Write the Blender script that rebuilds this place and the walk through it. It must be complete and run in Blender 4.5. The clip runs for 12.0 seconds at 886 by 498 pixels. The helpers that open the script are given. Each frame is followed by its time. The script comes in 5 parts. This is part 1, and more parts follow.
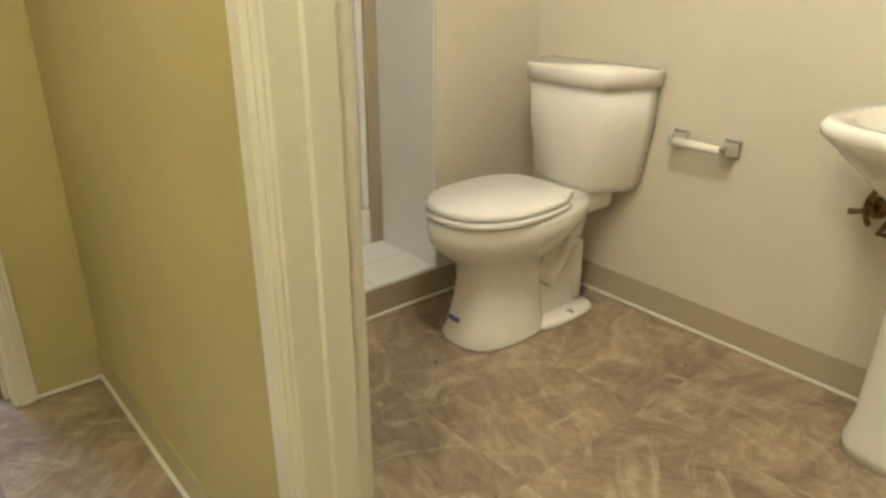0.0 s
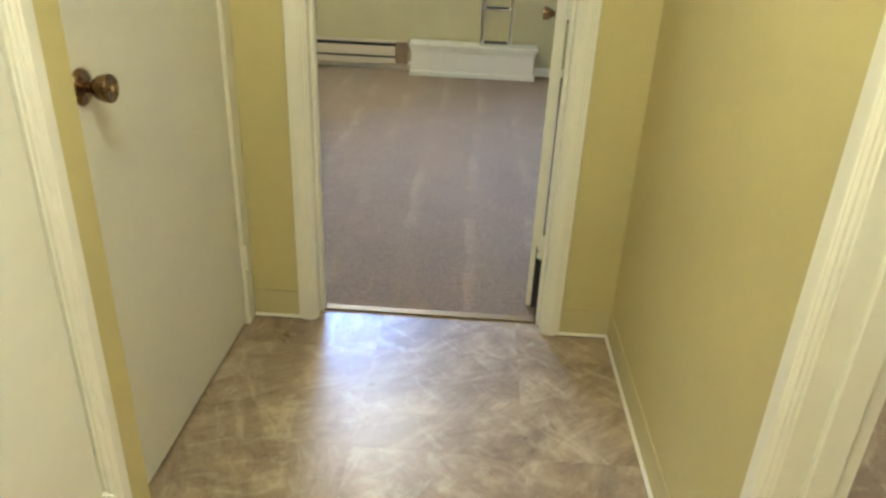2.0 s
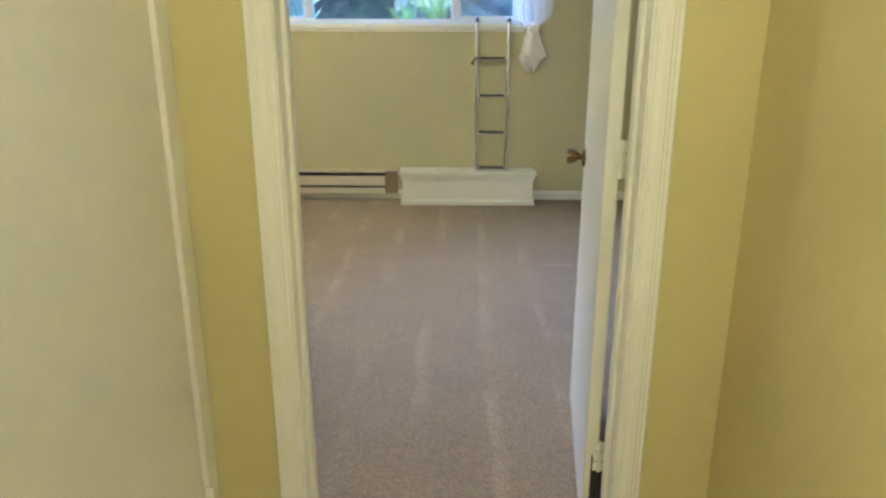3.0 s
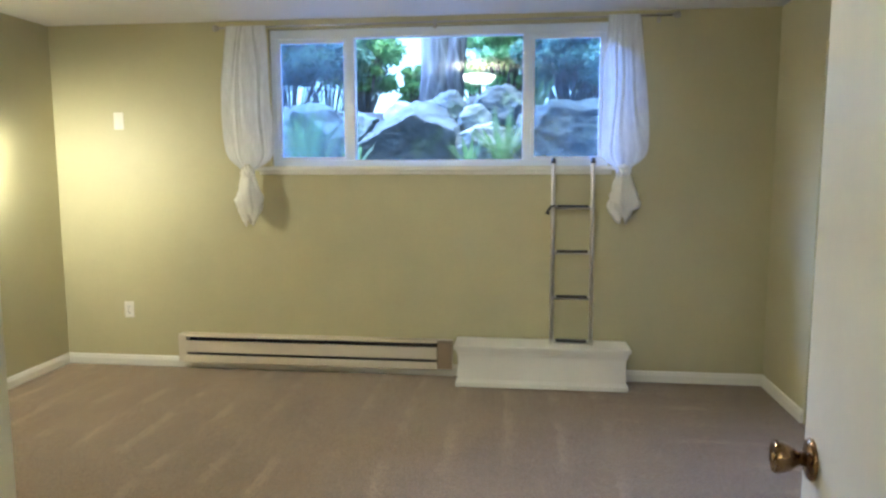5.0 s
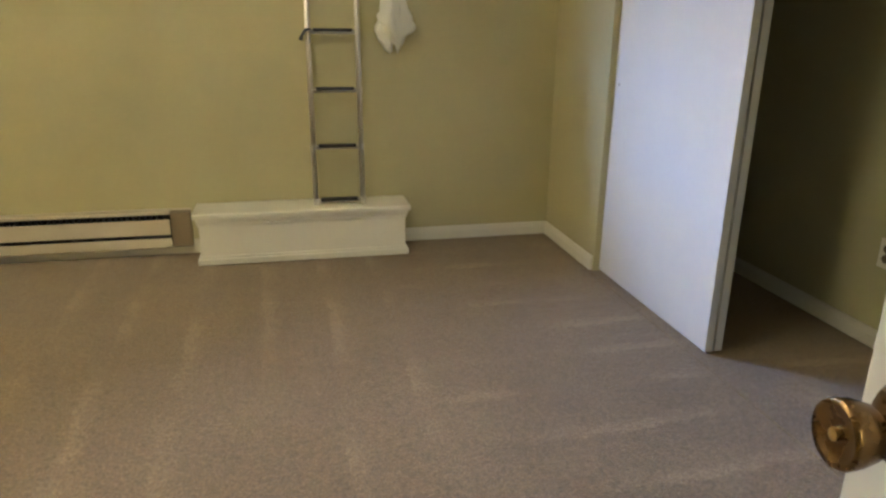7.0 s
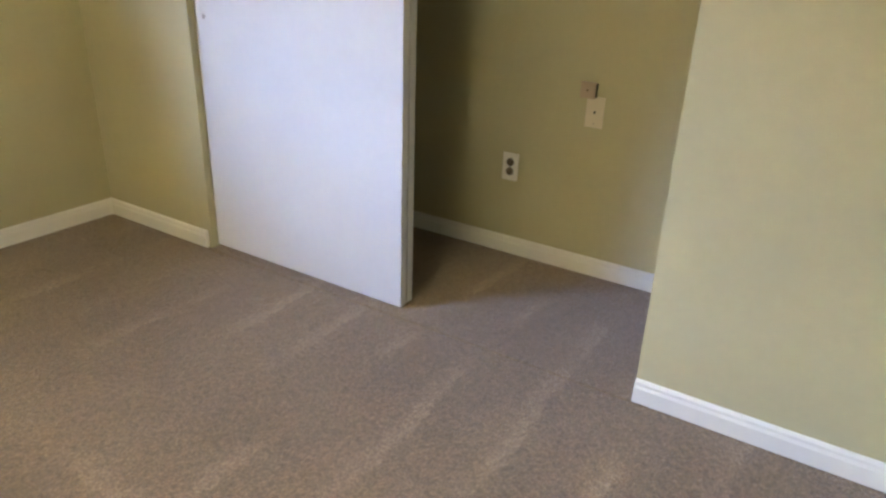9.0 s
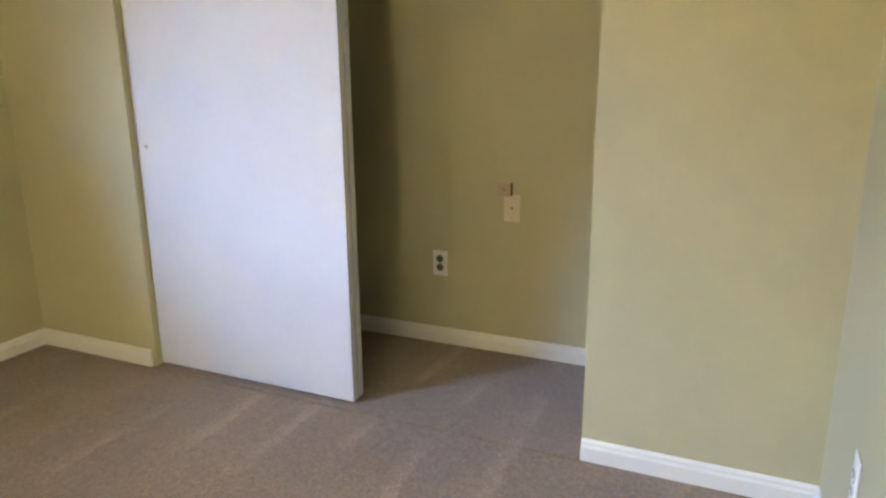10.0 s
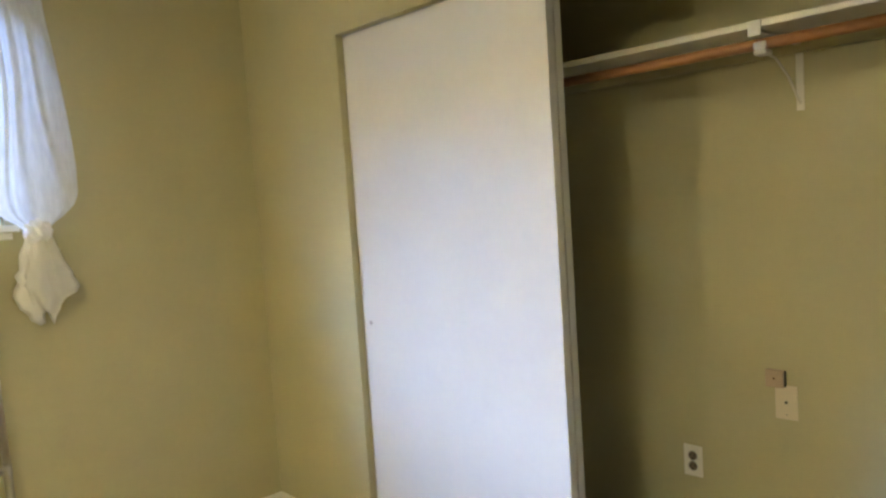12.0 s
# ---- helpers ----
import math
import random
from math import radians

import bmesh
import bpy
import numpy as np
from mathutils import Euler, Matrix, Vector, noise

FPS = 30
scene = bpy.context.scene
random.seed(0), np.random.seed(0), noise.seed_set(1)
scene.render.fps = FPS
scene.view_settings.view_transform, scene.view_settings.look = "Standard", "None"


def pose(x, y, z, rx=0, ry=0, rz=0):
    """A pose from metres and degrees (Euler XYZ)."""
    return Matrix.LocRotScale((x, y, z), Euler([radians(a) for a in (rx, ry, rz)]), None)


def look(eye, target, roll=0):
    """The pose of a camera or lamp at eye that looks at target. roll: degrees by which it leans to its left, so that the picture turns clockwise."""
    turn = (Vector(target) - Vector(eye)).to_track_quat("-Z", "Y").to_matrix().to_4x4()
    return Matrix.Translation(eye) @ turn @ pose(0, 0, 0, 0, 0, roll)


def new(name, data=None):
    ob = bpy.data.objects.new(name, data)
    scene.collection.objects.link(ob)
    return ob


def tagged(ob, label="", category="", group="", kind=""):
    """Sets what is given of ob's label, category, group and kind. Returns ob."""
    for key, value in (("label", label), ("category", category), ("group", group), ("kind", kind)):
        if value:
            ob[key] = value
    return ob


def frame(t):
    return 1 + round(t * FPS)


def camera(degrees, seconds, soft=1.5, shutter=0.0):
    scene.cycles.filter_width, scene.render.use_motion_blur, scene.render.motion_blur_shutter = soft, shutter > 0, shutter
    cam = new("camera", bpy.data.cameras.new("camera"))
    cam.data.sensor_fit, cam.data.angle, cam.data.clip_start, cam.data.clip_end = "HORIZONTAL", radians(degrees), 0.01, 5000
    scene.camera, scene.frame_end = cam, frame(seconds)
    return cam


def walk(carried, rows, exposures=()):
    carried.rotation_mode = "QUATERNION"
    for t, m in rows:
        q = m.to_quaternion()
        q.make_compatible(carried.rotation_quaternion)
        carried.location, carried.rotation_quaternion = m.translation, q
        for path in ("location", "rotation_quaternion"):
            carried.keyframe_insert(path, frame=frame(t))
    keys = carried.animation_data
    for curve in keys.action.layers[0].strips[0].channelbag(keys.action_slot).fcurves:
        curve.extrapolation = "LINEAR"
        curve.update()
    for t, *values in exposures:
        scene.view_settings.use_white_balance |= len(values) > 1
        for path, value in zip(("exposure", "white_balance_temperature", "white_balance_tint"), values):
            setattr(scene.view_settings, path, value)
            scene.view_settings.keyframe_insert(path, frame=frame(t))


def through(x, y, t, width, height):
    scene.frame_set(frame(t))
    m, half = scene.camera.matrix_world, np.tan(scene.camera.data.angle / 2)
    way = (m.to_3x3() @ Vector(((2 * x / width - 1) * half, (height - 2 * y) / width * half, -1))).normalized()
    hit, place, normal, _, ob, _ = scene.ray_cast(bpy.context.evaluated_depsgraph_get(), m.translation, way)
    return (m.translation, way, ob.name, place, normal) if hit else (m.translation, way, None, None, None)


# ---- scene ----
cam = camera(64.8, 12.0, soft=2.6)
PATH = [
    (0, (2.401, -1.925, 1.107), (3.59, -0.513, 0.337), 0.2),
    (0.5, (2.333, -2.083, 1.091), (3.229, -0.568, 0.142), 0.9),
    (1, (2.32, -2.184, 1.101), (2.672, -0.546, 0.009), 1.3),
    (1.2, (2.311, -2.19, 1.13), (2.48, -0.508, 0.061), 1.1),
    (1.5, (2.302, -2.185, 1.168), (2.251, -0.46, 0.163), 1.0),
    (2, (2.262, -2.045, 1.274), (2.193, -0.243, 0.41), 2.6),
    (2.5, (2.197, -1.785, 1.333), (2.148, 0.108, 0.692), 2.0),
    (2.7, (2.176, -1.672, 1.33), (2.127, 0.23, 0.715), 0.8),
    (4.3, (2.025, -0.569, 1.369), (1.98, 1.398, 1.011), -1.0),
    (4.5, (2.079, -0.446, 1.387), (1.985, 1.528, 1.078), -0.8),
    (5, (2.1, -0.275, 1.41), (1.866, 1.698, 1.173), -0.1),
    (5.3, (2.112, -0.239, 1.406), (1.766, 1.714, 1.15), -0.2),
    (5.5, (2.082, -0.217, 1.378), (1.686, 1.724, 1.104), -0.1),
    (6, (2.064, -0.071, 1.333), (1.826, 1.875, 0.938), 0.4),
    (6.5, (2.061, 0.172, 1.27), (2.169, 2.101, 0.754), 0.1),
    (6.8, (2.1, 0.37, 1.241), (2.402, 2.253, 0.638), 0.3),
    (7, (2.136, 0.512, 1.217), (2.557, 2.364, 0.589), 0.7),
    (7.5, (2.167, 0.775, 1.181), (2.861, 2.511, 0.471), 1.5),
    (7.7, (2.169, 0.871, 1.184), (3.028, 2.522, 0.451), 1.9),
    (9.3, (1.765, 1.379, 1.215), (3.394, 2.232, 0.429), 1.3),
    (9.5, (1.704, 1.375, 1.212), (3.375, 2.17, 0.453), 1.0),
    (10, (1.611, 1.354, 1.225), (3.376, 2.149, 0.723), -0.5),
    (10.5, (1.514, 1.371, 1.323), (3.322, 2.201, 1.117), -1.7),
    (11, (1.573, 1.337, 1.378), (3.361, 2.224, 1.25), -2.4),
    (11.3, (1.701, 1.327, 1.408), (3.41, 2.361, 1.318), -3.0),
    (11.5, (1.787, 1.336, 1.413), (3.392, 2.528, 1.347), -3.0),
    (12, (1.988, 1.428, 1.409), (3.384, 2.853, 1.256), -3.8),
]
walk(cam, [(t, look(eye, target, roll)) for t, eye, target, roll in PATH], exposures=[(0.0, 2.24, 5450, 8), (1.0, 2.58, 5000, 4), (1.5, 2.64, 4950, 3), (2.5, 2.76, 5050, 1), (4.3, 2.46, 4850, 4), (5.5, 2.40, 4900, 8), (6.5, 2.24, 5550, 5), (7.5, 2.54, 6050, 3), (9.3, 2.70, 5800, 7), (10.5, 2.70, 5900, 3), (12.0, 2.76, 6050, 1)])

# ---- world and light ----
world = bpy.data.worlds.new("sky")
scene.world = world
world.use_nodes = True
wn = world.node_tree
sky = wn.nodes.new("ShaderNodeTexSky")
sky.sky_type = "NISHITA"
sky.sun_disc = False
sky.sun_elevation = radians(84)
sky.sun_rotation = radians(175)
sky.ozone_density = 3.0
wn.links.new(sky.outputs[0], wn.nodes["Background"].inputs[0])
wn.nodes["Background"].inputs[1].default_value = 0.15


def lamp(name, kind, m, energy, color, size=0.1, size_y=None, angle=None):
    d = bpy.data.lights.new(name, kind)
    d.energy, d.color = energy, color
    if kind == "POINT":
        d.shadow_soft_size = size
    if kind == "AREA":
        d.shape, d.size, d.size_y = "RECTANGLE", size, size_y or size
    if kind == "SUN":
        d.angle = angle
    o = new(name, d)
    o.matrix_world = m
    return o


WARM = (1.0, 0.81, 0.46)
lamp("sun", "SUN", look((1.8, 3.0, 22), (1.6, 5, 1)), 3.8, (1.0, 0.97, 0.93), angle=radians(12))
lamp("sky_in_window", "AREA", look((-0.6, 6.8, 3.60), (1.7, 3.0, 1.6), 16), 235, (0.41, 0.53, 1.0), 4.6, 0.42)
lamp("sconce_bulb", "POINT", pose(-1.046, 3.40, 1.505), 11.2, (1.0, 0.81, 0.52), 0.035)
lamp("ceiling_bulb", "POINT", pose(1.64, 2.15, 2.24), 11.0, WARM, 0.04)
lamp("hall_bulb", "POINT", pose(2.15, -1.75, 2.18), 8.3, (1.0, 0.84, 0.54), 0.08)
lamp("bath_bulb", "POINT", pose(3.20, -1.25, 2.20), 8.8, (1.0, 0.83, 0.60), 0.12)


# ---- materials ----
def material(name, color, rough=0.6, metal=0.0, spec=0.5):
    m = bpy.data.materials.new(name)
    m.use_nodes = True
    b = m.node_tree.nodes["Principled BSDF"]
    b.inputs["Base Color"].default_value = (*color, 1)
    b.inputs["Roughness"].default_value = rough
    b.inputs["Metallic"].default_value = metal
    b.inputs["Specular IOR Level"].default_value = spec
    return m, m.node_tree, b


def coords(nt, scale=(1, 1, 1), kind="Object", turn=(0, 0, 0)):
    tc = nt.nodes.new("ShaderNodeTexCoord")
    mp = nt.nodes.new("ShaderNodeMapping")
    mp.inputs["Scale"].default_value = scale
    mp.inputs["Rotation"].default_value = turn
    nt.links.new(tc.outputs[kind], mp.inputs[0])
    return mp.outputs[0]


def noise_tex(nt, vec, scale, detail=4, rough=0.55, distort=0.0):
    n = nt.nodes.new("ShaderNodeTexNoise")
    n.inputs["Scale"].default_value = scale
    n.inputs["Detail"].default_value = detail
    n.inputs["Roughness"].default_value = rough
    n.inputs["Distortion"].default_value = distort
    nt.links.new(vec, n.inputs["Vector"])
    return n.outputs["Fac"]


def ramp(nt, fac, stops):
    r = nt.nodes.new("ShaderNodeValToRGB")
    e = r.color_ramp.elements
    while len(e) < len(stops):
        e.new(0.5)
    for k, (p, c) in zip(e, stops):
        k.position = p
        k.color = (*c, 1) if len(c) == 3 else c
    nt.links.new(fac, r.inputs[0])
    return r.outputs[0]


def mix(nt, fac, a, b, mode="MIX"):
    n = nt.nodes.new("ShaderNodeMix")
    n.data_type, n.blend_type = "RGBA", mode
    for sock, v in ((n.inputs[0], fac), (n.inputs[6], a), (n.inputs[7], b)):
        if isinstance(v, bpy.types.NodeSocket):
            nt.links.new(v, sock)
        elif isinstance(v, (int, float)):
            sock.default_value = v
        else:
            sock.default_value = (*v, 1)
    return n.outputs[2]


def bump(nt, b, height, strength, dist=0.002):
    n = nt.nodes.new("ShaderNodeBump")
    n.inputs["Strength"].default_value = strength
    n.inputs["Distance"].default_value = dist
    nt.links.new(height, n.inputs["Height"])
    nt.links.new(n.outputs[0], b.inputs["Normal"])


def scaled(c, k):
    return tuple(min(1, v * k) for v in c)


def paint(name, color, rough=0.55, peel=0.35, peel_scale=220, vary=0.04, spec=0.4):
    m, nt, b = material(name, color, rough, spec=spec)
    v = coords(nt)
    big = noise_tex(nt, v, 1.7, 5)
    fine = noise_tex(nt, v, 38, 3)
    c = ramp(nt, big, [(0.3, scaled(color, 1 - vary)), (0.7, scaled(color, 1 + vary * 0.7))])
    f = ramp(nt, fine, [(0.3, (0.975, 0.975, 0.975)), (0.7, (1, 1, 1))])
    nt.links.new(mix(nt, 1.0, c, f, "MULTIPLY"), b.inputs["Base Color"])
    bump(nt, b, noise_tex(nt, v, peel_scale, 2), peel, 0.0015)
    return m


TAN = (0.472, 0.43, 0.238)
wall_tan = paint("tan_wall_paint", TAN)
wall_yellow = paint("hall_wall_paint", (0.53, 0.46, 0.20))
wall_cream = paint("cream_bath_paint", (0.68, 0.625, 0.50), 0.45)
ceil_white = paint("ceiling_paint", (0.74, 0.72, 0.68), 0.8, 0.6, 120)
trim_white = paint("white_trim_paint", (0.76, 0.73, 0.62), 0.35, 0.15, 90, 0.04)
door_white = paint("white_door_paint", (0.72, 0.69, 0.58), 0.38, 0.12, 60, 0.05)
closet_white = paint("closet_door_paint", (0.68, 0.66, 0.61), 0.42, 0.12, 60, 0.05)
cove_tan = paint("tan_cove_base", (0.44, 0.37, 0.255), 0.5, 0.1)
heater_beige = paint("beige_enamel", (0.60, 0.53, 0.39), 0.35, 0.05, 80)
vinyl_white = paint("white_vinyl", (0.72, 0.78, 0.86), 0.3, 0.03, 60, 0.03)
porcelain = paint("white_porcelain", (0.81, 0.78, 0.71), 0.09, 0.0, 60, 0.02, 0.6)
plastic_white = paint("white_plastic", (0.78, 0.75, 0.66), 0.3, 0.02, 60, 0.03)
seat_white = paint("white_seat_plastic", (0.85, 0.83, 0.78), 0.28, 0.02, 60, 0.02)
plastic_ivory = paint("ivory_plastic", (0.68, 0.60, 0.43), 0.35, 0.02, 60, 0.04)
acrylic = paint("white_acrylic", (0.87, 0.86, 0.83), 0.22, 0.04, 50, 0.04)
dark = material("dark_gap", (0.02, 0.018, 0.015), 0.8)[0]
black_rubber = material("black_plastic", (0.018, 0.017, 0.017), 0.5)[0]


def metal(name, color, rough, wear=0.08):
    m, nt, b = material(name, color, rough, 1.0)
    v = coords(nt)
    r = ramp(nt, noise_tex(nt, v, 60, 4), [(0.3, (rough,) * 3), (0.75, (rough + wear,) * 3)])
    nt.links.new(r, b.inputs["Roughness"])
    return m


brass_old = metal("antique_brass", (0.24, 0.155, 0.075), 0.24)
brass_bright = metal("brass", (0.75, 0.58, 0.25), 0.25)
chrome = metal("chrome", (0.72, 0.72, 0.73), 0.12)
alu = metal("brushed_aluminium", (0.66, 0.64, 0.60), 0.33)
nickel = metal("brushed_nickel", (0.45, 0.42, 0.37), 0.3)
frame_grey = metal("shower_frame_metal", (0.48, 0.49, 0.50), 0.3)


def calc(nt, op, a, b=0.0):
    n = nt.nodes.new("ShaderNodeMath")
    n.operation = op
    for sock, v in ((n.inputs[0], a), (n.inputs[1], b)):
        if isinstance(v, bpy.types.NodeSocket):
            nt.links.new(v, sock)
        else:
            sock.default_value = v
    return n.outputs[0]


def carpet_material():
    base = (0.232, 0.167, 0.090)
    m, nt, b = material("beige_carpet", base, 0.95, spec=0.1)
    v = coords(nt)
    pile = noise_tex(nt, v, 150, 4, 0.75)
    tuft = noise_tex(nt, v, 62, 4, 0.7)
    blot = noise_tex(nt, v, 2.2, 4, 0.6)
    c = ramp(nt, pile, [(0.32, scaled(base, 0.54)), (0.5, base), (0.70, scaled(base, 1.6))])
    c = mix(nt, 1.0, c, ramp(nt, tuft, [(0.3, (0.80, 0.79, 0.78)), (0.7, (1.13, 1.12, 1.10))]), "MULTIPLY")
    c = mix(nt, 1.0, c, ramp(nt, blot, [(0.3, (0.88, 0.87, 0.86)), (0.7, (1.05, 1.05, 1.06))]), "MULTIPLY")
    # strokes of a vacuum cleaner: lanes with one bright edge, broken along their length
    split = nt.nodes.new("ShaderNodeSeparateXYZ")
    nt.links.new(v, split.inputs[0])
    px, py = split.outputs[0], split.outputs[1]
    wob = calc(nt, "MULTIPLY", noise_tex(nt, v, 1.1, 2), 0.5)
    edge = noise_tex(nt, v, 24, 3, 0.6)

    def lanes(across, along, pitch, shift):
        u = calc(nt, "ADD", calc(nt, "ADD", calc(nt, "DIVIDE", across, pitch), wob), shift)
        u = calc(nt, "ADD", u, calc(nt, "MULTIPLY", edge, 0.22))
        cell = calc(nt, "FLOOR", u)
        streak = ramp(nt, calc(nt, "FRACT", u), [(0.0, (0.40,) * 3), (0.05, (1, 1, 1)), (0.17, (0.9,) * 3), (0.29, (0.45,) * 3), (0.7, (0.33,) * 3), (1.0, (0.40,) * 3)])
        join = nt.nodes.new("ShaderNodeCombineXYZ")
        nt.links.new(calc(nt, "MULTIPLY", cell, 7.31), join.inputs[0])
        nt.links.new(calc(nt, "MULTIPLY", along, 2.1), join.inputs[1])
        span = ramp(nt, noise_tex(nt, join.outputs[0], 1.0, 2, 0.5), [(0.46, (0.10,) * 3), (0.58, (1, 1, 1))])
        return mix(nt, span, (0.42, 0.42, 0.42), streak)

    side = nt.nodes.new("ShaderNodeMapRange")
    nt.links.new(px, side.inputs[0])
    side.inputs[1].default_value, side.inputs[2].default_value = 2.52, 2.66
    marks = mix(nt, side.outputs[0], lanes(px, py, 0.27, 0.35), lanes(py, px, 0.26, 0.1))
    tone = ramp(nt, marks, [(0.25, (0.90, 0.90, 0.90)), (0.42, (0.99, 0.99, 0.99)), (0.8, (1.16, 1.17, 1.19)), (1.0, (1.30, 1.32, 1.36))])
    c = mix(nt, 1.0, c, tone, "MULTIPLY")
    nt.links.new(c, b.inputs["Base Color"])
    b.inputs["Sheen Weight"].default_value = 0.25
    bump(nt, b, pile, 0.6, 0.006)
    return m


def vinyl_material():
    m, nt, b = material("marbled_vinyl", (0.3, 0.22, 0.14), 0.38, spec=0.75)
    info = nt.nodes.new("ShaderNodeObjectInfo")
    tc = nt.nodes.new("ShaderNodeTexCoord")
    mp = nt.nodes.new("ShaderNodeMapping")
    spin = nt.nodes.new("ShaderNodeMath")
    spin.operation = "MULTIPLY"
    spin.inputs[1].default_value = 25.0
    nt.links.new(info.outputs["Random"], spin.inputs[0])
    join = nt.nodes.new("ShaderNodeCombineXYZ")
    nt.links.new(spin.outputs[0], join.inputs[2])
    nt.links.new(join.outputs[0], mp.inputs["Rotation"])
    nt.links.new(join.outputs[0], mp.inputs["Location"])
    nt.links.new(tc.outputs["Object"], mp.inputs[0])
    st = nt.nodes.new("ShaderNodeMapping")
    st.inputs["Scale"].default_value = (0.8, 1.7, 1)
    nt.links.new(mp.outputs[0], st.inputs[0])
    v = st.outputs[0]
    cross = nt.nodes.new("ShaderNodeMapping")
    cross.inputs["Scale"].default_value = (2.4, 0.9, 1)
    cross.inputs["Rotation"].default_value = (0, 0, 0.5)
    nt.links.new(mp.outputs[0], cross.inputs[0])
    veins = noise_tex(nt, v, 6.6, 6, 0.66, 0.9)
    strokes = noise_tex(nt, cross.outputs[0], 5.6, 6, 0.68, 0.9)
    cloud = noise_tex(nt, v, 2.2, 3, 0.55, 0.5)
    fleck = noise_tex(nt, v, 26, 4, 0.65, 0.6)
    c = ramp(nt, veins, [(0.36, (0.18, 0.133, 0.083)), (0.46, (0.27, 0.203, 0.128)), (0.54, (0.345, 0.262, 0.165)), (0.66, (0.50, 0.405, 0.265))])
    c = mix(nt, 0.32, c, ramp(nt, cloud, [(0.35, (0.18, 0.135, 0.095)), (0.5, (0.30, 0.225, 0.15)), (0.65, (0.44, 0.35, 0.225))]))
    c = mix(nt, ramp(nt, strokes, [(0.52, (0, 0, 0)), (0.66, (0.6, 0.6, 0.6))]), c, (0.56, 0.475, 0.32))
    c = mix(nt, 1.0, c, ramp(nt, fleck, [(0.35, (0.85, 0.845, 0.84)), (0.65, (1.08, 1.08, 1.07))]), "MULTIPLY")
    nt.links.new(c, b.inputs["Base Color"])
    nt.links.new(ramp(nt, fleck, [(0.3, (0.27,) * 3), (0.7, (0.38,) * 3)]), b.inputs["Roughness"])
    bump(nt, b, fleck, 0.12, 0.001)
    return m


carpet = carpet_material()
vinyl = vinyl_material()


def glass_material(name, tint, haze=0.0, haze_color=(0.5, 0.6, 0.7)):
    m = bpy.data.materials.new(name)
    m.use_nodes = True
    nt = m.node_tree
    nt.nodes.clear()
    out = nt.nodes.new("ShaderNodeOutputMaterial")
    tr = nt.nodes.new("ShaderNodeBsdfTransparent")
    tr.inputs[0].default_value = (*tint, 1)
    gl = nt.nodes.new("ShaderNodeBsdfGlossy")
    gl.inputs["Roughness"].default_value = 0.01
    fr = nt.nodes.new("ShaderNodeFresnel")
    fr.inputs[0].default_value = 1.5
    mx = nt.nodes.new("ShaderNodeMixShader")
    nt.links.new(fr.outputs[0], mx.inputs[0])
    nt.links.new(tr.outputs[0], mx.inputs[1])
    nt.links.new(gl.outputs[0], mx.inputs[2])
    last = mx.outputs[0]
    if haze:
        df = nt.nodes.new("ShaderNodeBsdfDiffuse")
        df.inputs[0].default_value = (*haze_color, 1)
        m2 = nt.nodes.new("ShaderNodeMixShader")
        m2.inputs[0].default_value = haze
        nt.links.new(last, m2.inputs[1])
        nt.links.new(df.outputs[0], m2.inputs[2])
        last = m2.outputs[0]
    nt.links.new(last, out.inputs[0])
    return m


pane_glass = glass_material("window_glass", (0.95, 0.98, 0.97))
screen_mesh = glass_material("insect_screen", (0.90, 0.95, 1.0), 0.13, (0.20, 0.27, 0.34))
shower_glass = glass_material("shower_glass", (0.55, 0.62, 0.68), 0.35, (0.30, 0.36, 0.42))


def sheer_material(name, cloth, through, clear):
    m = bpy.data.materials.new(name)
    m.use_nodes = True
    nt = m.node_tree
    nt.nodes.clear()
    out = nt.nodes.new("ShaderNodeOutputMaterial")
    df = nt.nodes.new("ShaderNodeBsdfDiffuse")
    df.inputs[0].default_value = (*cloth, 1)
    tl = nt.nodes.new("ShaderNodeBsdfTranslucent")
    tl.inputs[0].default_value = (*through, 1)
    tr = nt.nodes.new("ShaderNodeBsdfTransparent")
    a, b = nt.nodes.new("ShaderNodeMixShader"), nt.nodes.new("ShaderNodeMixShader")
    a.inputs[0].default_value = 0.36
    weave = noise_tex(nt, coords(nt, (1, 1, 0.2)), 90, 3)
    nt.links.new(ramp(nt, weave, [(0.3, (clear * 0.85,) * 3), (0.7, (clear * 1.15,) * 3)]), b.inputs[0])
    nt.links.new(df.outputs[0], a.inputs[1])
    nt.links.new(tl.outputs[0], a.inputs[2])
    nt.links.new(a.outputs[0], b.inputs[1])
    nt.links.new(tr.outputs[0], b.inputs[2])
    nt.links.new(b.outputs[0], out.inputs[0])
    return m


sheer = sheer_material("white_sheer_fabric", (0.90, 0.92, 0.96), (0.90, 0.94, 1.0), 0.33)
# denser layered cloth; the lamps' warm light is put into its cream colour
bunched_warm = sheer_material("bunched_warm_lit_fabric", (0.90, 0.88, 0.80), (0.85, 0.84, 0.78), 0.05)


def glow_material(name, color, strength):
    m, nt, b = material(name, (0.8, 0.78, 0.72), 0.3)
    b.inputs["Emission Color"].default_value = (*color, 1)
    b.inputs["Emission Strength"].default_value = strength
    return m


bowl_glass = glow_material("lit_bowl_glass", (1.0, 0.84, 0.62), 10.0)


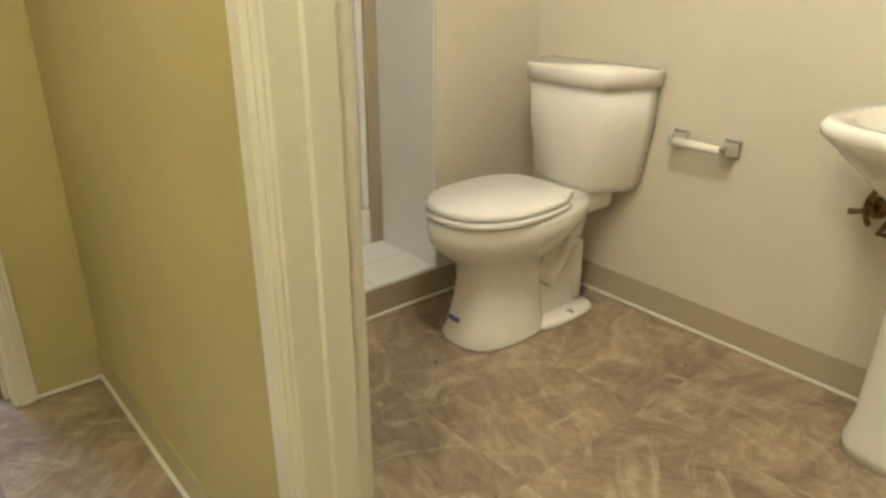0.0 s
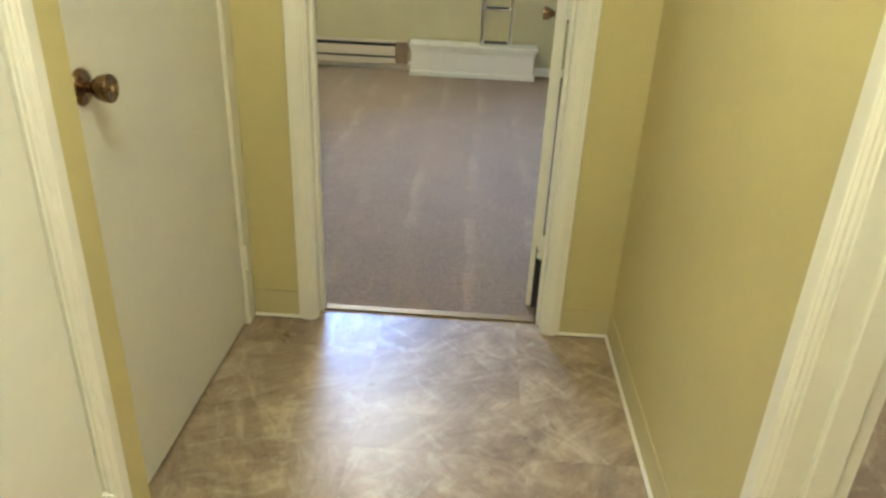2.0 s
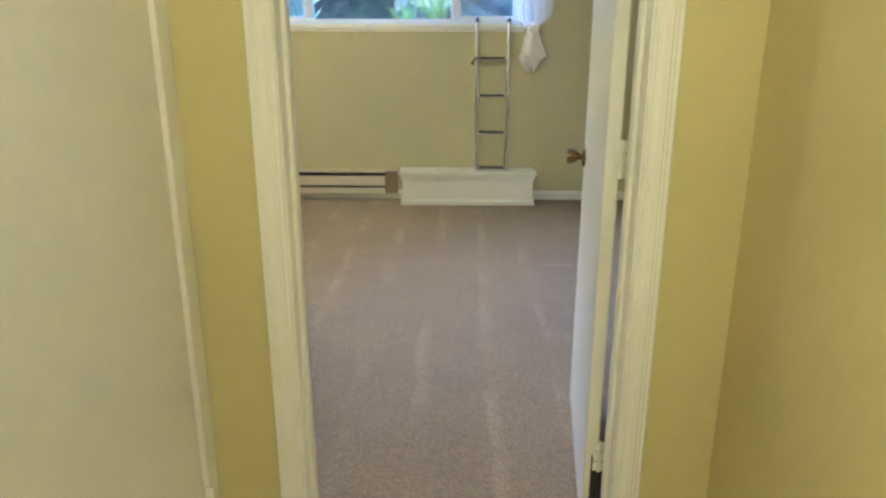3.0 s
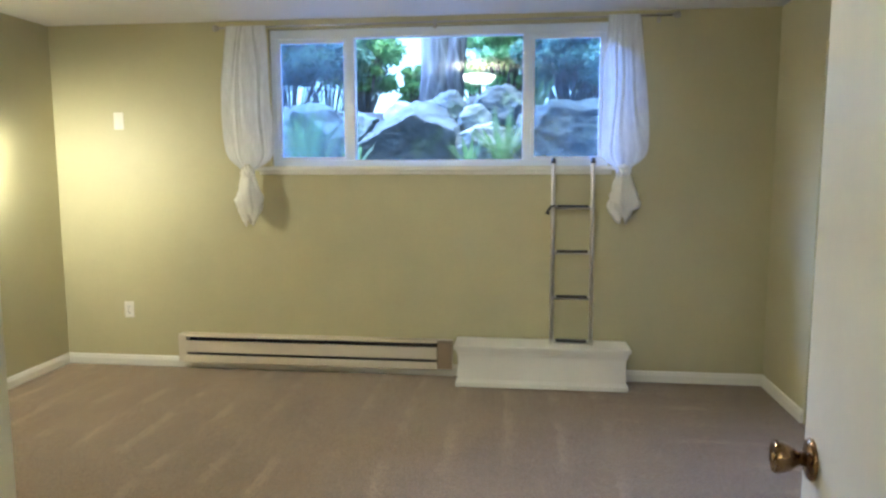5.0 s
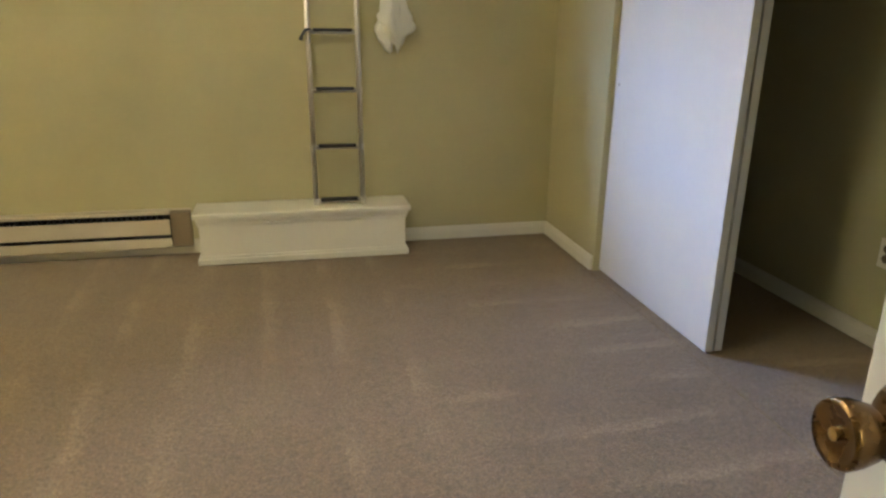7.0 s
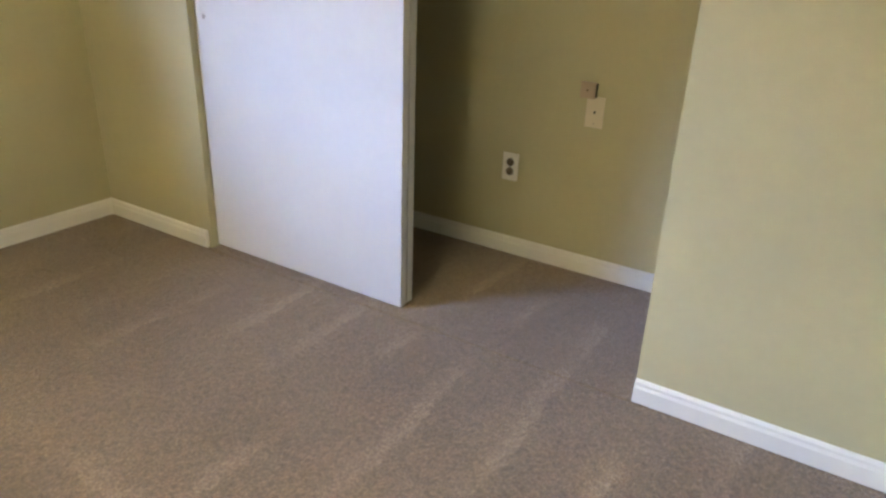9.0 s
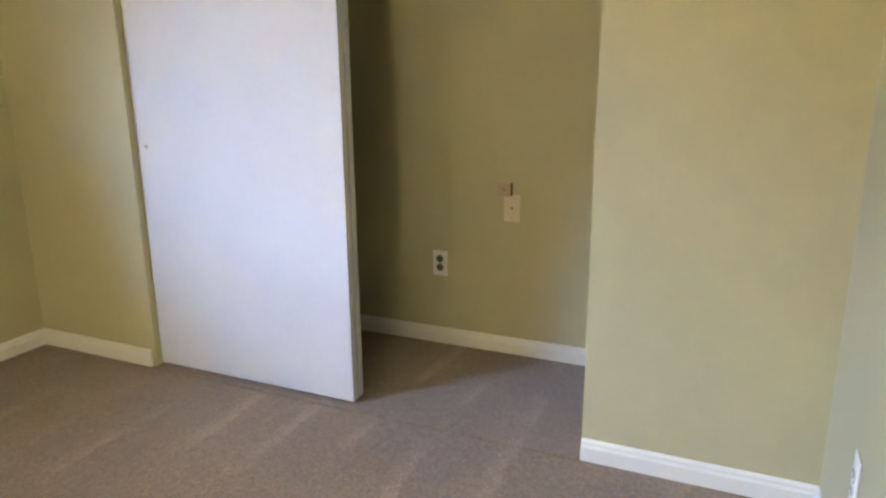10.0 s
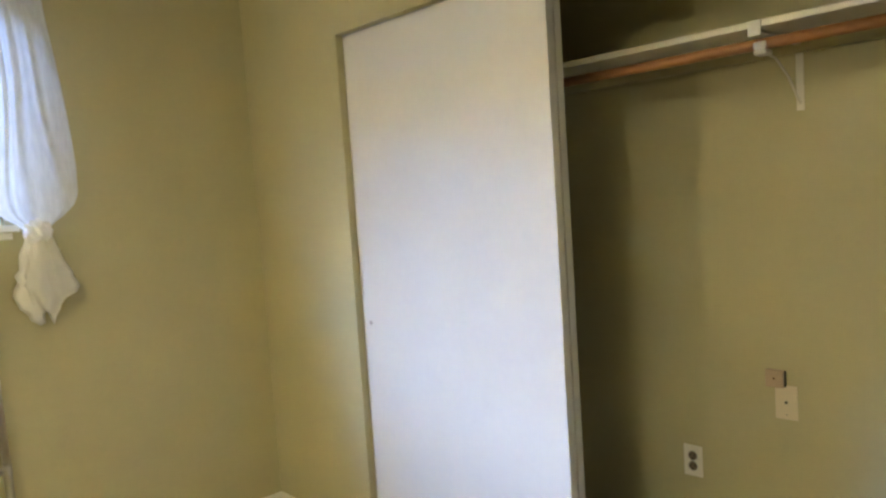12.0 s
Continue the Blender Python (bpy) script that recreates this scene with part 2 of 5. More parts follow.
def let_through(m, share):
    """Thin frosted glass: part of the light goes straight on."""
    nt = m.node_tree
    tr = nt.nodes.new("ShaderNodeBsdfTransparent")
    mx = nt.nodes.new("ShaderNodeMixShader")
    mx.inputs[0].default_value = share
    nt.links.new(nt.nodes["Principled BSDF"].outputs[0], mx.inputs[1])
    nt.links.new(tr.outputs[0], mx.inputs[2])
    nt.links.new(mx.outputs[0], nt.nodes["Material Output"].inputs[0])


let_through(bowl_glass, 0.16)
lit_glass = glow_material("lit_frosted_glass", (1.0, 0.82, 0.58), 3.4)


def wood_material(name, color):
    m, nt, b = material(name, color, 0.45)
    g = noise_tex(nt, coords(nt, (14, 1.2, 14)), 3.0, 5, 0.6, 0.6)
    nt.links.new(ramp(nt, g, [(0.3, scaled(color, 0.6)), (0.7, scaled(color, 1.25))]), b.inputs["Base Color"])
    return m


pole_wood = wood_material("stained_wood", (0.36, 0.17, 0.065))


def rock_material(name, base, moss=0.3):
    m, nt, b = material(name, base, 0.9, spec=0.2)
    v = coords(nt)
    big = noise_tex(nt, v, 2.3, 6, 0.65, 0.5)
    fine = noise_tex(nt, v, 22, 6, 0.7)
    c = ramp(nt, big, [(0.3, scaled(base, 0.5)), (0.5, base), (0.72, scaled(base, 1.7))])
    c = mix(nt, 1.0, c, ramp(nt, fine, [(0.3, (0.7, 0.7, 0.7)), (0.7, (1.15, 1.15, 1.15))]), "MULTIPLY")
    mo = ramp(nt, noise_tex(nt, v, 3.1, 5, 0.6), [(0.56, (0, 0, 0)), (0.66, (moss, moss, moss))])
    nt.links.new(mix(nt, mo, c, (0.10, 0.14, 0.045)), b.inputs["Base Color"])
    bump(nt, b, fine, 0.8, 0.03)
    return m


rock_grey = rock_material("grey_rock", (0.085, 0.096, 0.10), 0.45)
rock_pale = rock_material("pale_rock", (0.21, 0.225, 0.215), 0.3)
soil = rock_material("garden_soil", (0.035, 0.032, 0.025), 0.6)


def bark_material():
    m, nt, b = material("bark", (0.26, 0.24, 0.21), 0.9, spec=0.2)
    v = coords(nt, (9, 9, 1.1))
    g = noise_tex(nt, v, 1.6, 6, 0.65, 0.6)
    nt.links.new(ramp(nt, g, [(0.36, (0.03, 0.028, 0.026)), (0.5, (0.12, 0.115, 0.11)), (0.68, (0.27, 0.26, 0.245))]), b.inputs["Base Color"])
    bump(nt, b, g, 1.0, 0.06)
    return m


bark = bark_material()


def leaf_material(name, a, b_color):
    m = bpy.data.materials.new(name)
    m.use_nodes = True
    nt = m.node_tree
    b = nt.nodes["Principled BSDF"]
    b.inputs["Roughness"].default_value = 0.5
    geo = nt.nodes.new("ShaderNodeNewGeometry")
    c = ramp(nt, geo.outputs["Random Per Island"], [(0.0, a), (1.0, b_color)])
    nt.links.new(c, b.inputs["Base Color"])
    tl = nt.nodes.new("ShaderNodeBsdfTranslucent")
    nt.links.new(c, tl.inputs[0])
    mx = nt.nodes.new("ShaderNodeMixShader")
    mx.inputs[0].default_value = 0.55
    out = nt.nodes["Material Output"]
    nt.links.new(b.outputs[0], mx.inputs[1])
    nt.links.new(tl.outputs[0], mx.inputs[2])
    nt.links.new(mx.outputs[0], out.inputs[0])
    return m


leaf_dark = leaf_material("dark_shrub_leaf", (0.05, 0.12, 0.10), (0.26, 0.40, 0.30))
leaf_bright = leaf_material("bright_leaf", (0.16, 0.32, 0.12), (0.42, 0.62, 0.28))
fern_green = leaf_material("fern_frond", (0.05, 0.11, 0.04), (0.15, 0.22, 0.08))


# ---- building tools ----
def part(name, bm, mat, parent=None, label="", smooth=False):
    me = bpy.data.meshes.new(name)
    bm.normal_update()
    bm.to_mesh(me)
    bm.free()
    if mat:
        me.materials.append(mat)
    if smooth:
        for p in me.polygons:
            p.use_smooth = True
    o = new(name, me)
    if parent:
        o.parent = parent
    if label:
        o["label"] = label
    return o


def thing(name, label, category, group="", at=(0, 0, 0), kind=""):
    o = new(name)
    o.location = at
    o.empty_display_size = 0.1
    return tagged(o, label, category, group, kind)


def add_box(bm, x0, y0, z0, x1, y1, z1, bevel=0.0, seg=1):
    r = bmesh.ops.create_cube(bm, size=1.0)
    vs = r["verts"]
    for v in vs:
        v.co = Vector((x0 + (v.co.x + 0.5) * (x1 - x0), y0 + (v.co.y + 0.5) * (y1 - y0), z0 + (v.co.z + 0.5) * (z1 - z0)))
    if bevel:
        es = {e for v in vs for e in v.link_edges}
        bmesh.ops.bevel(bm, geom=list(es), offset=bevel, segments=seg, affect="EDGES", profile=0.6)


def boxes(*dims, bevel=0.0, seg=1):
    bm = bmesh.new()
    for d in dims:
        add_box(bm, *d, bevel=bevel, seg=seg)
    return bm


def add_tube(bm, pts, radius, seg=10, cap=True):
    """A round bar along points; radius may be a list."""
    pts = [Vector(p) for p in pts]
    rad = radius if isinstance(radius, (list, tuple)) else [radius] * len(pts)
    rings = []
    side = None
    for i, p in enumerate(pts):
        d = (pts[min(i + 1, len(pts) - 1)] - pts[max(i - 1, 0)]).normalized()
        if side is None:
            side = d.orthogonal().normalized()
        side = (side - d * side.dot(d)).normalized()
        up = d.cross(side)
        rings.append([bm.verts.new(p + rad[i] * (math.cos(a) * side + math.sin(a) * up)) for a in (2 * math.pi * k / seg for k in range(seg))])
    for r0, r1 in zip(rings, rings[1:]):
        for k in range(seg):
            bm.faces.new((r0[k], r0[(k + 1) % seg], r1[(k + 1) % seg], r1[k]))
    if cap:
        bm.faces.new(rings[0][::-1])
        bm.faces.new(rings[-1])


def tube(pts, radius, seg=10):
    bm = bmesh.new()
    add_tube(bm, pts, radius, seg)
    return bm


def lathe(profile, seg=28, axis="z", at=(0, 0, 0)):
    """Turns (radius, height) pairs about an axis."""
    bm = bmesh.new()
    rings = []
    for r, h in profile:
        ring = []
        for k in range(seg):
            a = 2 * math.pi * k / seg
            c, s = r * math.cos(a), r * math.sin(a)
            p = {"z": (c, s, h), "x": (h, c, s), "y": (s, h, c)}[axis]
            ring.append(bm.verts.new(Vector(p) + Vector(at)))
        rings.append(ring)
    for a, b in zip(rings, rings[1:]):
        for k in range(seg):
            bm.faces.new((a[k], a[(k + 1) % seg], b[(k + 1) % seg], b[k]))
    bm.faces.new(rings[0][::-1])
    bm.faces.new(rings[-1])
    return bm


def loft(rings, cap=True):
    bm = bmesh.new()
    vr = [[bm.verts.new(p) for p in r] for r in rings]
    n = len(vr[0])
    for a, b in zip(vr, vr[1:]):
        for k in range(n):
            bm.faces.new((a[k], a[(k + 1) % n], b[(k + 1) % n], b[k]))
    if cap:
        bm.faces.new(vr[0][::-1])
        bm.faces.new(vr[-1])
    return bm


def structure(name, bm, mat, label="", category=""):
    return tagged(part(name, bm, mat), label, category, kind="structure")


# ---- plan ----
H = 2.36
WX, EX = -1.156, 3.622        # bedroom west wall, closet wall
NY = 4.285                    # window wall
HX0, HX1 = 1.539, 2.757       # hall walls
DX0, DX1 = 1.764, 2.527       # bedroom doorway
DH = 2.035
CX = 4.349                    # closet back
CY0, CY1 = 1.779, 3.602       # closet opening
BX = 4.289                    # bathroom wall
WIN = (0.40, 2.62, 1.405, 2.302)

# floors and ceiling
structure("subfloor", boxes((-1.3, -3.4, -0.25, 4.6, 4.435, -0.012)), soil, "rough subfloor under carpet and vinyl", "floor")
structure("floor", boxes((WX - 0.02, 0.082, -0.012, 3.603, NY + 0.02, 0.004), bevel=0.003), carpet, "beige cut-pile carpet with vacuum marks", "carpet")
structure("floor_closet", boxes((3.606, 0.99, -0.012, CX + 0.02, NY + 0.02, 0.005), bevel=0.003), carpet, "beige carpet of the closet, seamed at its front", "carpet")
structure("ceiling", boxes((-1.3, -3.4, H, 4.6, 4.435, H + 0.12)), ceil_white, "white textured plaster ceiling", "ceiling")

# walls
x0, x1, z0, z1 = WIN
structure("wall_north", boxes((WX - 0.12, NY, 0, x0, NY + 0.15, H), (x1, NY, 0, 4.47, NY + 0.15, H), (x0, NY, 0, x1, NY + 0.15, z0), (x0, NY, z1, x1, NY + 0.15, H)), wall_tan, "tan painted wall with the garden window", "wall")
structure("wall_west", boxes((WX - 0.12, 0, 0, WX, NY, H)), wall_tan, "tan painted bedroom wall", "wall")
structure("wall_south", boxes((WX, 0.003, 0, DX0 - 0.02, 0.128, H), (DX1 + 0.02, 0.003, 0, 2.872, 0.128, H), (DX0 - 0.02, 0.003, DH + 0.02, DX1 + 0.02, 0.128, H)), wall_tan, "tan painted wall round the bedroom doorway", "wall")
structure("wall_hall_end", boxes((1.3, 0, 0, DX0 - 0.02, 0.003, H), (DX1 + 0.02, 0, 0, HX1, 0.003, H), (DX0 - 0.02, 0, DH + 0.02, DX1 + 0.02, 0.003, H)), wall_yellow, "warm yellow painted hall wall", "wall")
structure("wall_entry", boxes((2.84, 0.128, 0, 2.872, 0.984, H)), wall_tan, "tan painted wall behind the open door", "wall")
structure("wall_alcove", boxes((2.84, 0.984, 0, 4.469, 1.104, H)), wall_tan, "tan painted short wall beside the closet", "wall")
structure("wall_closet_front", boxes((EX, 1.104, 0, EX + 0.115, CY0, H), (EX, CY1, 0, EX + 0.115, NY, H), (EX, CY0, 2.04, EX + 0.115, CY1, H)), wall_tan, "tan painted wall with the closet opening", "wall")
structure("wall_closet_back", boxes((CX, 1.104, 0, CX + 0.12, NY, H)), wall_tan, "tan painted closet back wall", "wall")
structure("wall_hall_east", boxes((HX1, -1.188, 0, 2.852, 0.0, H), (HX1, -3.2, 0, 2.852, -1.925, H), (HX1, -1.925, DH + 0.02, 2.852, -1.188, H)), wall_yellow, "warm yellow painted hall wall", "wall")
structure("wall_bath_west", boxes((2.852, -1.188, 0, 2.860, -0.2, H), (2.852, -3.2, 0, 2.860, -1.925, H), (2.852, -1.925, DH + 0.02, 2.860, -1.188, H), (2.872, -0.2, 0, 2.882, 0.984, H), (2.852, -0.2, 0, 2.872, -0.0, H)), wall_cream, "cream painted bathroom wall", "wall")
structure("wall_bath_north", boxes((3.822, -0.2, 0, BX, 0.984, H), (2.882, 0.92, 0, 3.822, 0.984, H)), wall_cream, "cream painted wall beside the shower", "wall")
structure("wall_bath_east", boxes((BX, -3.2, 0, BX + 0.12, 0.984, H)), wall_cream, "cream painted bathroom wall", "wall")
structure("wall_hall_south", boxes((1.3, -3.32, 0, BX + 0.12, -3.2, H)), wall_yellow, "painted wall closing the hall", "wall")
structure("wall_hall_west", boxes((1.42, -1.05, 0, 1.627, -0.975, H), (1.42, -3.2, 0, 1.627, -1.90, H), (1.42, -1.90, DH + 0.02, 1.627, -1.05, H), (1.42, -0.975, DH + 0.02, 1.54, 0, H), (1.38, -3.2, 0, 1.42, 0, H)), wall_yellow, "warm yellow painted hall wall", "wall")


# ---- openings, doors and trim ----
def door_casing(name, axis, face, a0, a1, top, out, width=0.058, mat=None):
    """Moulded trim round an opening: two legs and a head on the plane axis = face, standing out that way."""
    bm = bmesh.new()
    steps = ((0.0, width, 0.011), (0.010, width * 0.62, 0.016), (0.016, width * 0.36, 0.019))
    for inset, w, d in steps:
        d *= out
        lo, hi = sorted((face, face + d))
        for e, s in ((a0, -1), (a1, 1)):
            p, q = sorted((e + s * inset, e + s * (inset + w)))
            dims = (p, lo, 0, q, hi, top + inset + w) if axis == "y" else (lo, p, 0, hi, q, top + inset + w)
            add_box(bm, *dims, bevel=0.0025)
        p, q = a0 - inset, a1 + inset
        dims = (p, lo, top + inset, q, hi, top + inset + w) if axis == "y" else (lo, p, top + inset, hi, q, top + inset + w)
        add_box(bm, *dims, bevel=0.0025)
    return structure(name, bm, mat or trim_white, "cream white moulded door casing", "trim")


def knob_on(parent, x, y, z, out, axis="x", mat=None):
    """A tulip-shaped door knob with a dished face, on its rose."""
    mat = mat or brass_old
    prof_rose = [(0.0, 0), (0.034, 0), (0.035, 0.003), (0.031, 0.008), (0.020, 0.011), (0.0, 0.011)]
    prof_knob = [(0.0, 0.008), (0.012, 0.009), (0.0115, 0.022), (0.014, 0.027), (0.0215, 0.036), (0.0255, 0.050), (0.0265, 0.060), (0.0245, 0.064), (0.021, 0.062), (0.010, 0.060), (0.0, 0.060)]
    k = part("knob", lathe([(r, h * 0.93 * out) for r, h in prof_knob], 28, axis, (x, y, z)), mat, parent, "antique brass tulip knob", True)
    part("rose", lathe([(r, h * out) for r, h in prof_rose], 28, axis, (x, y, z)), mat, k, "", True)
    part("lock_button", lathe([(0.0, 0.054 * out), (0.005, 0.054 * out), (0.005, 0.060 * out), (0.0, 0.061 * out)], 12, axis, (x, y, z)), brass_bright, k)
    return k


def hinge_on(parent, x, y, z):
    bm = tube([(x, y, z - 0.045), (x, y, z + 0.045)], 0.006, 10)
    for k in range(-1, 2):
        add_box(bm, x - 0.016, y - 0.002, z + k * 0.03 - 0.013, x + 0.016, y + 0.002, z + k * 0.03 + 0.013)
    return part("hinge", bm, trim_white, parent, "painted-over butt hinge")


# bedroom doorway: lining, casings, threshold
structure("door_frame_1", boxes((DX0 - 0.02, -0.002, 0, DX0, 0.130, DH + 0.02), (DX1, -0.002, 0, DX1 + 0.02, 0.130, DH + 0.02), (DX0, -0.002, DH, DX1, 0.130, DH + 0.02), (DX0, 0.045, 0, DX0 + 0.011, 0.08, DH), (DX1 - 0.011, 0.045, 0, DX1, 0.08, DH), bevel=0.002), trim_white, "cream painted door lining with stops", "door frame")
door_casing("trim_1", "y", -0.0005, DX0 - 0.004, DX1 + 0.004, DH, -1)
door_casing("trim_2", "y", 0.1285, DX0 - 0.004, DX1 + 0.004, DH, 1)
th = boxes((DX0, 0.058, 0, DX1, 0.094, 0.007), bevel=0.003, seg=2)
structure("threshold", th, metal("worn_brass", (0.25, 0.18, 0.07), 0.5), "brass strip between vinyl and carpet", "threshold")

# bedroom door, standing open
bd = thing("door_1", "white flush bedroom door standing open with brass knob", "door", at=(2.519, 0.150, 0), kind="structure")
part("door_slab", boxes((-0.036, 0.004, 0.012, -0.001, 0.768, 2.03), bevel=0.002), door_white, bd)
knob_on(bd, -0.036, 0.716, 0.938, -1)
knob_on(bd, -0.001, 0.716, 0.938, 1)
part("latch_plate", boxes((-0.030, 0.7675, 0.908, -0.007, 0.7695, 0.968)), brass_old, bd, "brass latch plate")
for hz in (0.25, 1.05, 1.82):
    hinge_on(bd, 0.002, 0.0, hz)
# dark strip on the slab edge draws the shade in the hinge gap
part("hinge_gap_shade", boxes((-0.018, 0.0008, 0.014, 0.0005, 0.0036, 0.25)), dark, bd, "dark strip standing for the shaded gap at the hinge")
bd.rotation_euler = (0, 0, radians(-6.5))

# bathroom doorway
BY0, BY1 = -1.905, -1.208
structure("door_frame_2", boxes((HX1 - 0.004, BY1, 0.008, 2.864, BY1 + 0.02, DH + 0.02), (HX1 - 0.004, BY0 - 0.02, 0.008, 2.864, BY0, DH + 0.02), (HX1 - 0.004, BY0, DH, 2.864, BY1, DH + 0.02), (2.795, BY1 - 0.012, 0, 2.838, BY1, DH), (2.795, BY0, 0, 2.838, BY0 + 0.012, DH), bevel=0.002), trim_white, "cream painted bathroom door lining", "door frame")
door_casing("trim_3", "x", HX1 - 0.0005, BY0 - 0.004, BY1 + 0.004, DH, -1, 0.07)
door_casing("trim_4", "x", 2.8605, BY0 - 0.004, BY1 + 0.004, DH, 1, 0.058)
sp = thing("strike_plate", "worn brass strike plate on the painted jamb", "strike plate", at=(2.818, BY1, 0.930))
part("plate", boxes((-0.019, -0.003, -0.036, 0.026, -0.0005, 0.036), bevel=0.001), trim_white, sp)
part("latch_hole", boxes((-0.009, -0.0042, -0.014, 0.010, -0.0032, 0.014)), dark, sp)
part("lip", boxes((0.010, -0.008, -0.010, 0.022, -0.003, 0.008), bevel=0.002), brass_old, sp, "bent brass lip")

# hall doors
d2 = thing("door_2", "white flush hall door with brass knob, closed", "door", at=(1.50, -0.845, 0), kind="structure")
part("door_slab", boxes((0, -0.045, 0.016, 0.038, 0.772, 2.03), bevel=0.002), door_white, d2)
knob_on(d2, 0.038, 0.04, 0.962, 1)
for hz in (0.25, 1.82):
    hinge_on(d2, 0.042, 0.776, hz)
structure("door_frame_3", boxes((1.42, -0.069, 0, 1.548, -0.003, DH + 0.02), (1.42, -0.975, DH, 1.545, -0.069, DH + 0.02), (1.42, -0.974, 0, 1.545, -0.892, DH), bevel=0.002), trim_white, "white painted door lining", "door frame")
d3 = thing("door_3", "white flush hall cupboard door, closed", "door", at=(1.592, -1.12, 0), kind="structure")
part("door_slab", boxes((0, -0.70, 0.012, 0.034, -0.003, 2.03), bevel=0.002), door_white, d3)
for hz in (0.25, 1.82):
    hinge_on(d3, 0.038, -0.004, hz)
structure("door_frame_4", boxes((1.42, -1.117, 0, 1.63, -1.05, DH + 0.02), (1.42, -1.90, 0, 1.63, -1.83, DH + 0.02), (1.42, -1.83, DH, 1.63, -1.117, DH + 0.02), bevel=0.002), trim_white, "white painted cupboard door frame", "door frame")
door_casing("trim_5", "x", 1.6275, -1.825, -1.115, DH, 1, 0.06)


def skirting(name, runs, height=0.076, thick=0.014):
    """Runs of (x0, y0, x1, y1, nx, ny): along a wall's foot, standing out by its normal."""
    bm = bmesh.new()
    for ax, ay, bx, by, nx, ny in runs:
        prof = [(0.0, 0.0), (thick, 0.0), (thick, height * 0.66), (thick * 0.75, height * 0.78), (thick * 0.7, height * 0.9), (thick * 0.3, height), (0.0, height)]
        rings = [[(px + nx * o, py + ny * o, h + 0.002) for o, h in prof] for px, py in ((ax, ay), (bx, by))]
        vr = [[bm.verts.new(p) for p in r] for r in rings]
        for k in range(len(prof)):
            j = (k + 1) % len(prof)
            bm.faces.new((vr[0][k], vr[0][j], vr[1][j], vr[1][k]))
        bm.faces.new(vr[0][::-1])
        bm.faces.new(vr[1])
    bmesh.ops.recalc_face_normals(bm, faces=bm.faces)
    return structure(name, bm, trim_white, "white painted moulded baseboard", "baseboard")


skirting("baseboard_1", [(WX, NY, -0.285, NY, 0, -1), (2.76, NY, EX, NY, 0, -1), (WX, 0.128, WX, NY, 1, 0), (WX, 0.128, 1.70, 0.128, 0, 1), (EX, 3.619, EX, NY, -1, 0), (EX, 1.104, EX, CY0, -1, 0), (2.84, 1.104, EX, 1.104, 0, 1), (2.84, 0.14, 2.84, 1.104, -1, 0), (CX, 1.104, CX, NY, -1, 0), (-0.285, NY, 1.66, NY, 0, -1)])


def cove(name, runs, mat):
    """Coved vinyl wall base, in its own tone, over a pale bead at the floor."""
    bm, bead = bmesh.new(), bmesh.new()
    for ax, ay, bx, by, nx, ny in runs:
        add_box(bm, min(ax, bx, ax + nx * 0.004, bx + nx * 0.004), min(ay, by, ay + ny * 0.004, by + ny * 0.004), 0.001, max(ax, bx, ax + nx * 0.004, bx + nx * 0.004), max(ay, by, ay + ny * 0.004, by + ny * 0.004), 0.10)
        add_box(bead, min(ax, bx, ax + nx * 0.013, bx + nx * 0.013), min(ay, by, ay + ny * 0.013, by + ny * 0.013), 0.0005, max(ax, bx, ax + nx * 0.013, bx + nx * 0.013), max(ay, by, ay + ny * 0.013, by + ny * 0.013), 0.011, bevel=0.004)
    structure(name, bm, mat, "coved vinyl wall base", "baseboard")
    structure(name + "_bead", bead, trim_white, "pale caulk bead along the floor", "trim")


cove("cove_base_hall", [(1.548, 0, 1.702, 0, 0, -1), (2.589, 0, HX1, 0, 0, -1), (HX1, -1.146, HX1, 0, -1, 0), (1.627, -1.048, 1.627, -0.976, 1, 0)], paint("hall_cove_vinyl", (0.51, 0.445, 0.222), 0.5, 0.1))
cove("cove_base_bath", [(BX, -3.2, BX, -0.2, -1, 0), (2.861, -0.2, BX, -0.2, 0, -1)], cove_tan)

# ---- window ----
wx0, wx1, wz0, wz1 = WIN
win = thing("window_1", "white vinyl three-part slider window onto the garden", "window", kind="structure")
FY0, FY1 = NY + 0.035, NY + 0.105
M1, M2 = (0.882, 0.982), (2.058, 2.158)
part("window_frame", boxes((wx0, FY0, wz0, wx1, FY1, wz0 + 0.045), (wx0, FY0, wz1 - 0.06, wx1, FY1, wz1), (wx0, FY0, wz0 + 0.045, wx0 + 0.045, FY1, wz1 - 0.06), (wx1 - 0.045, FY0, wz0 + 0.045, wx1, FY1, wz1 - 0.06), (M1[0] + 0.03, FY0, wz0 + 0.045, M1[1] - 0.012, FY1, wz1 - 0.06), (M2[0] + 0.012, FY0, wz0 + 0.045, M2[1] - 0.03, FY1, wz1 - 0.06), bevel=0.004), vinyl_white, win)


def sash(x0, x1, y, w=0.034):
    a, b = wz0 + 0.04, wz1 - 0.055
    return boxes((x0, y, a, x0 + w, y + 0.028, b), (x1 - w, y, a, x1, y + 0.028, b), (x0 + w, y, a, x1 - w, y + 0.028, a + w * 0.7), (x0 + w, y, b - w, x1 - w, y + 0.028, b), bevel=0.003)


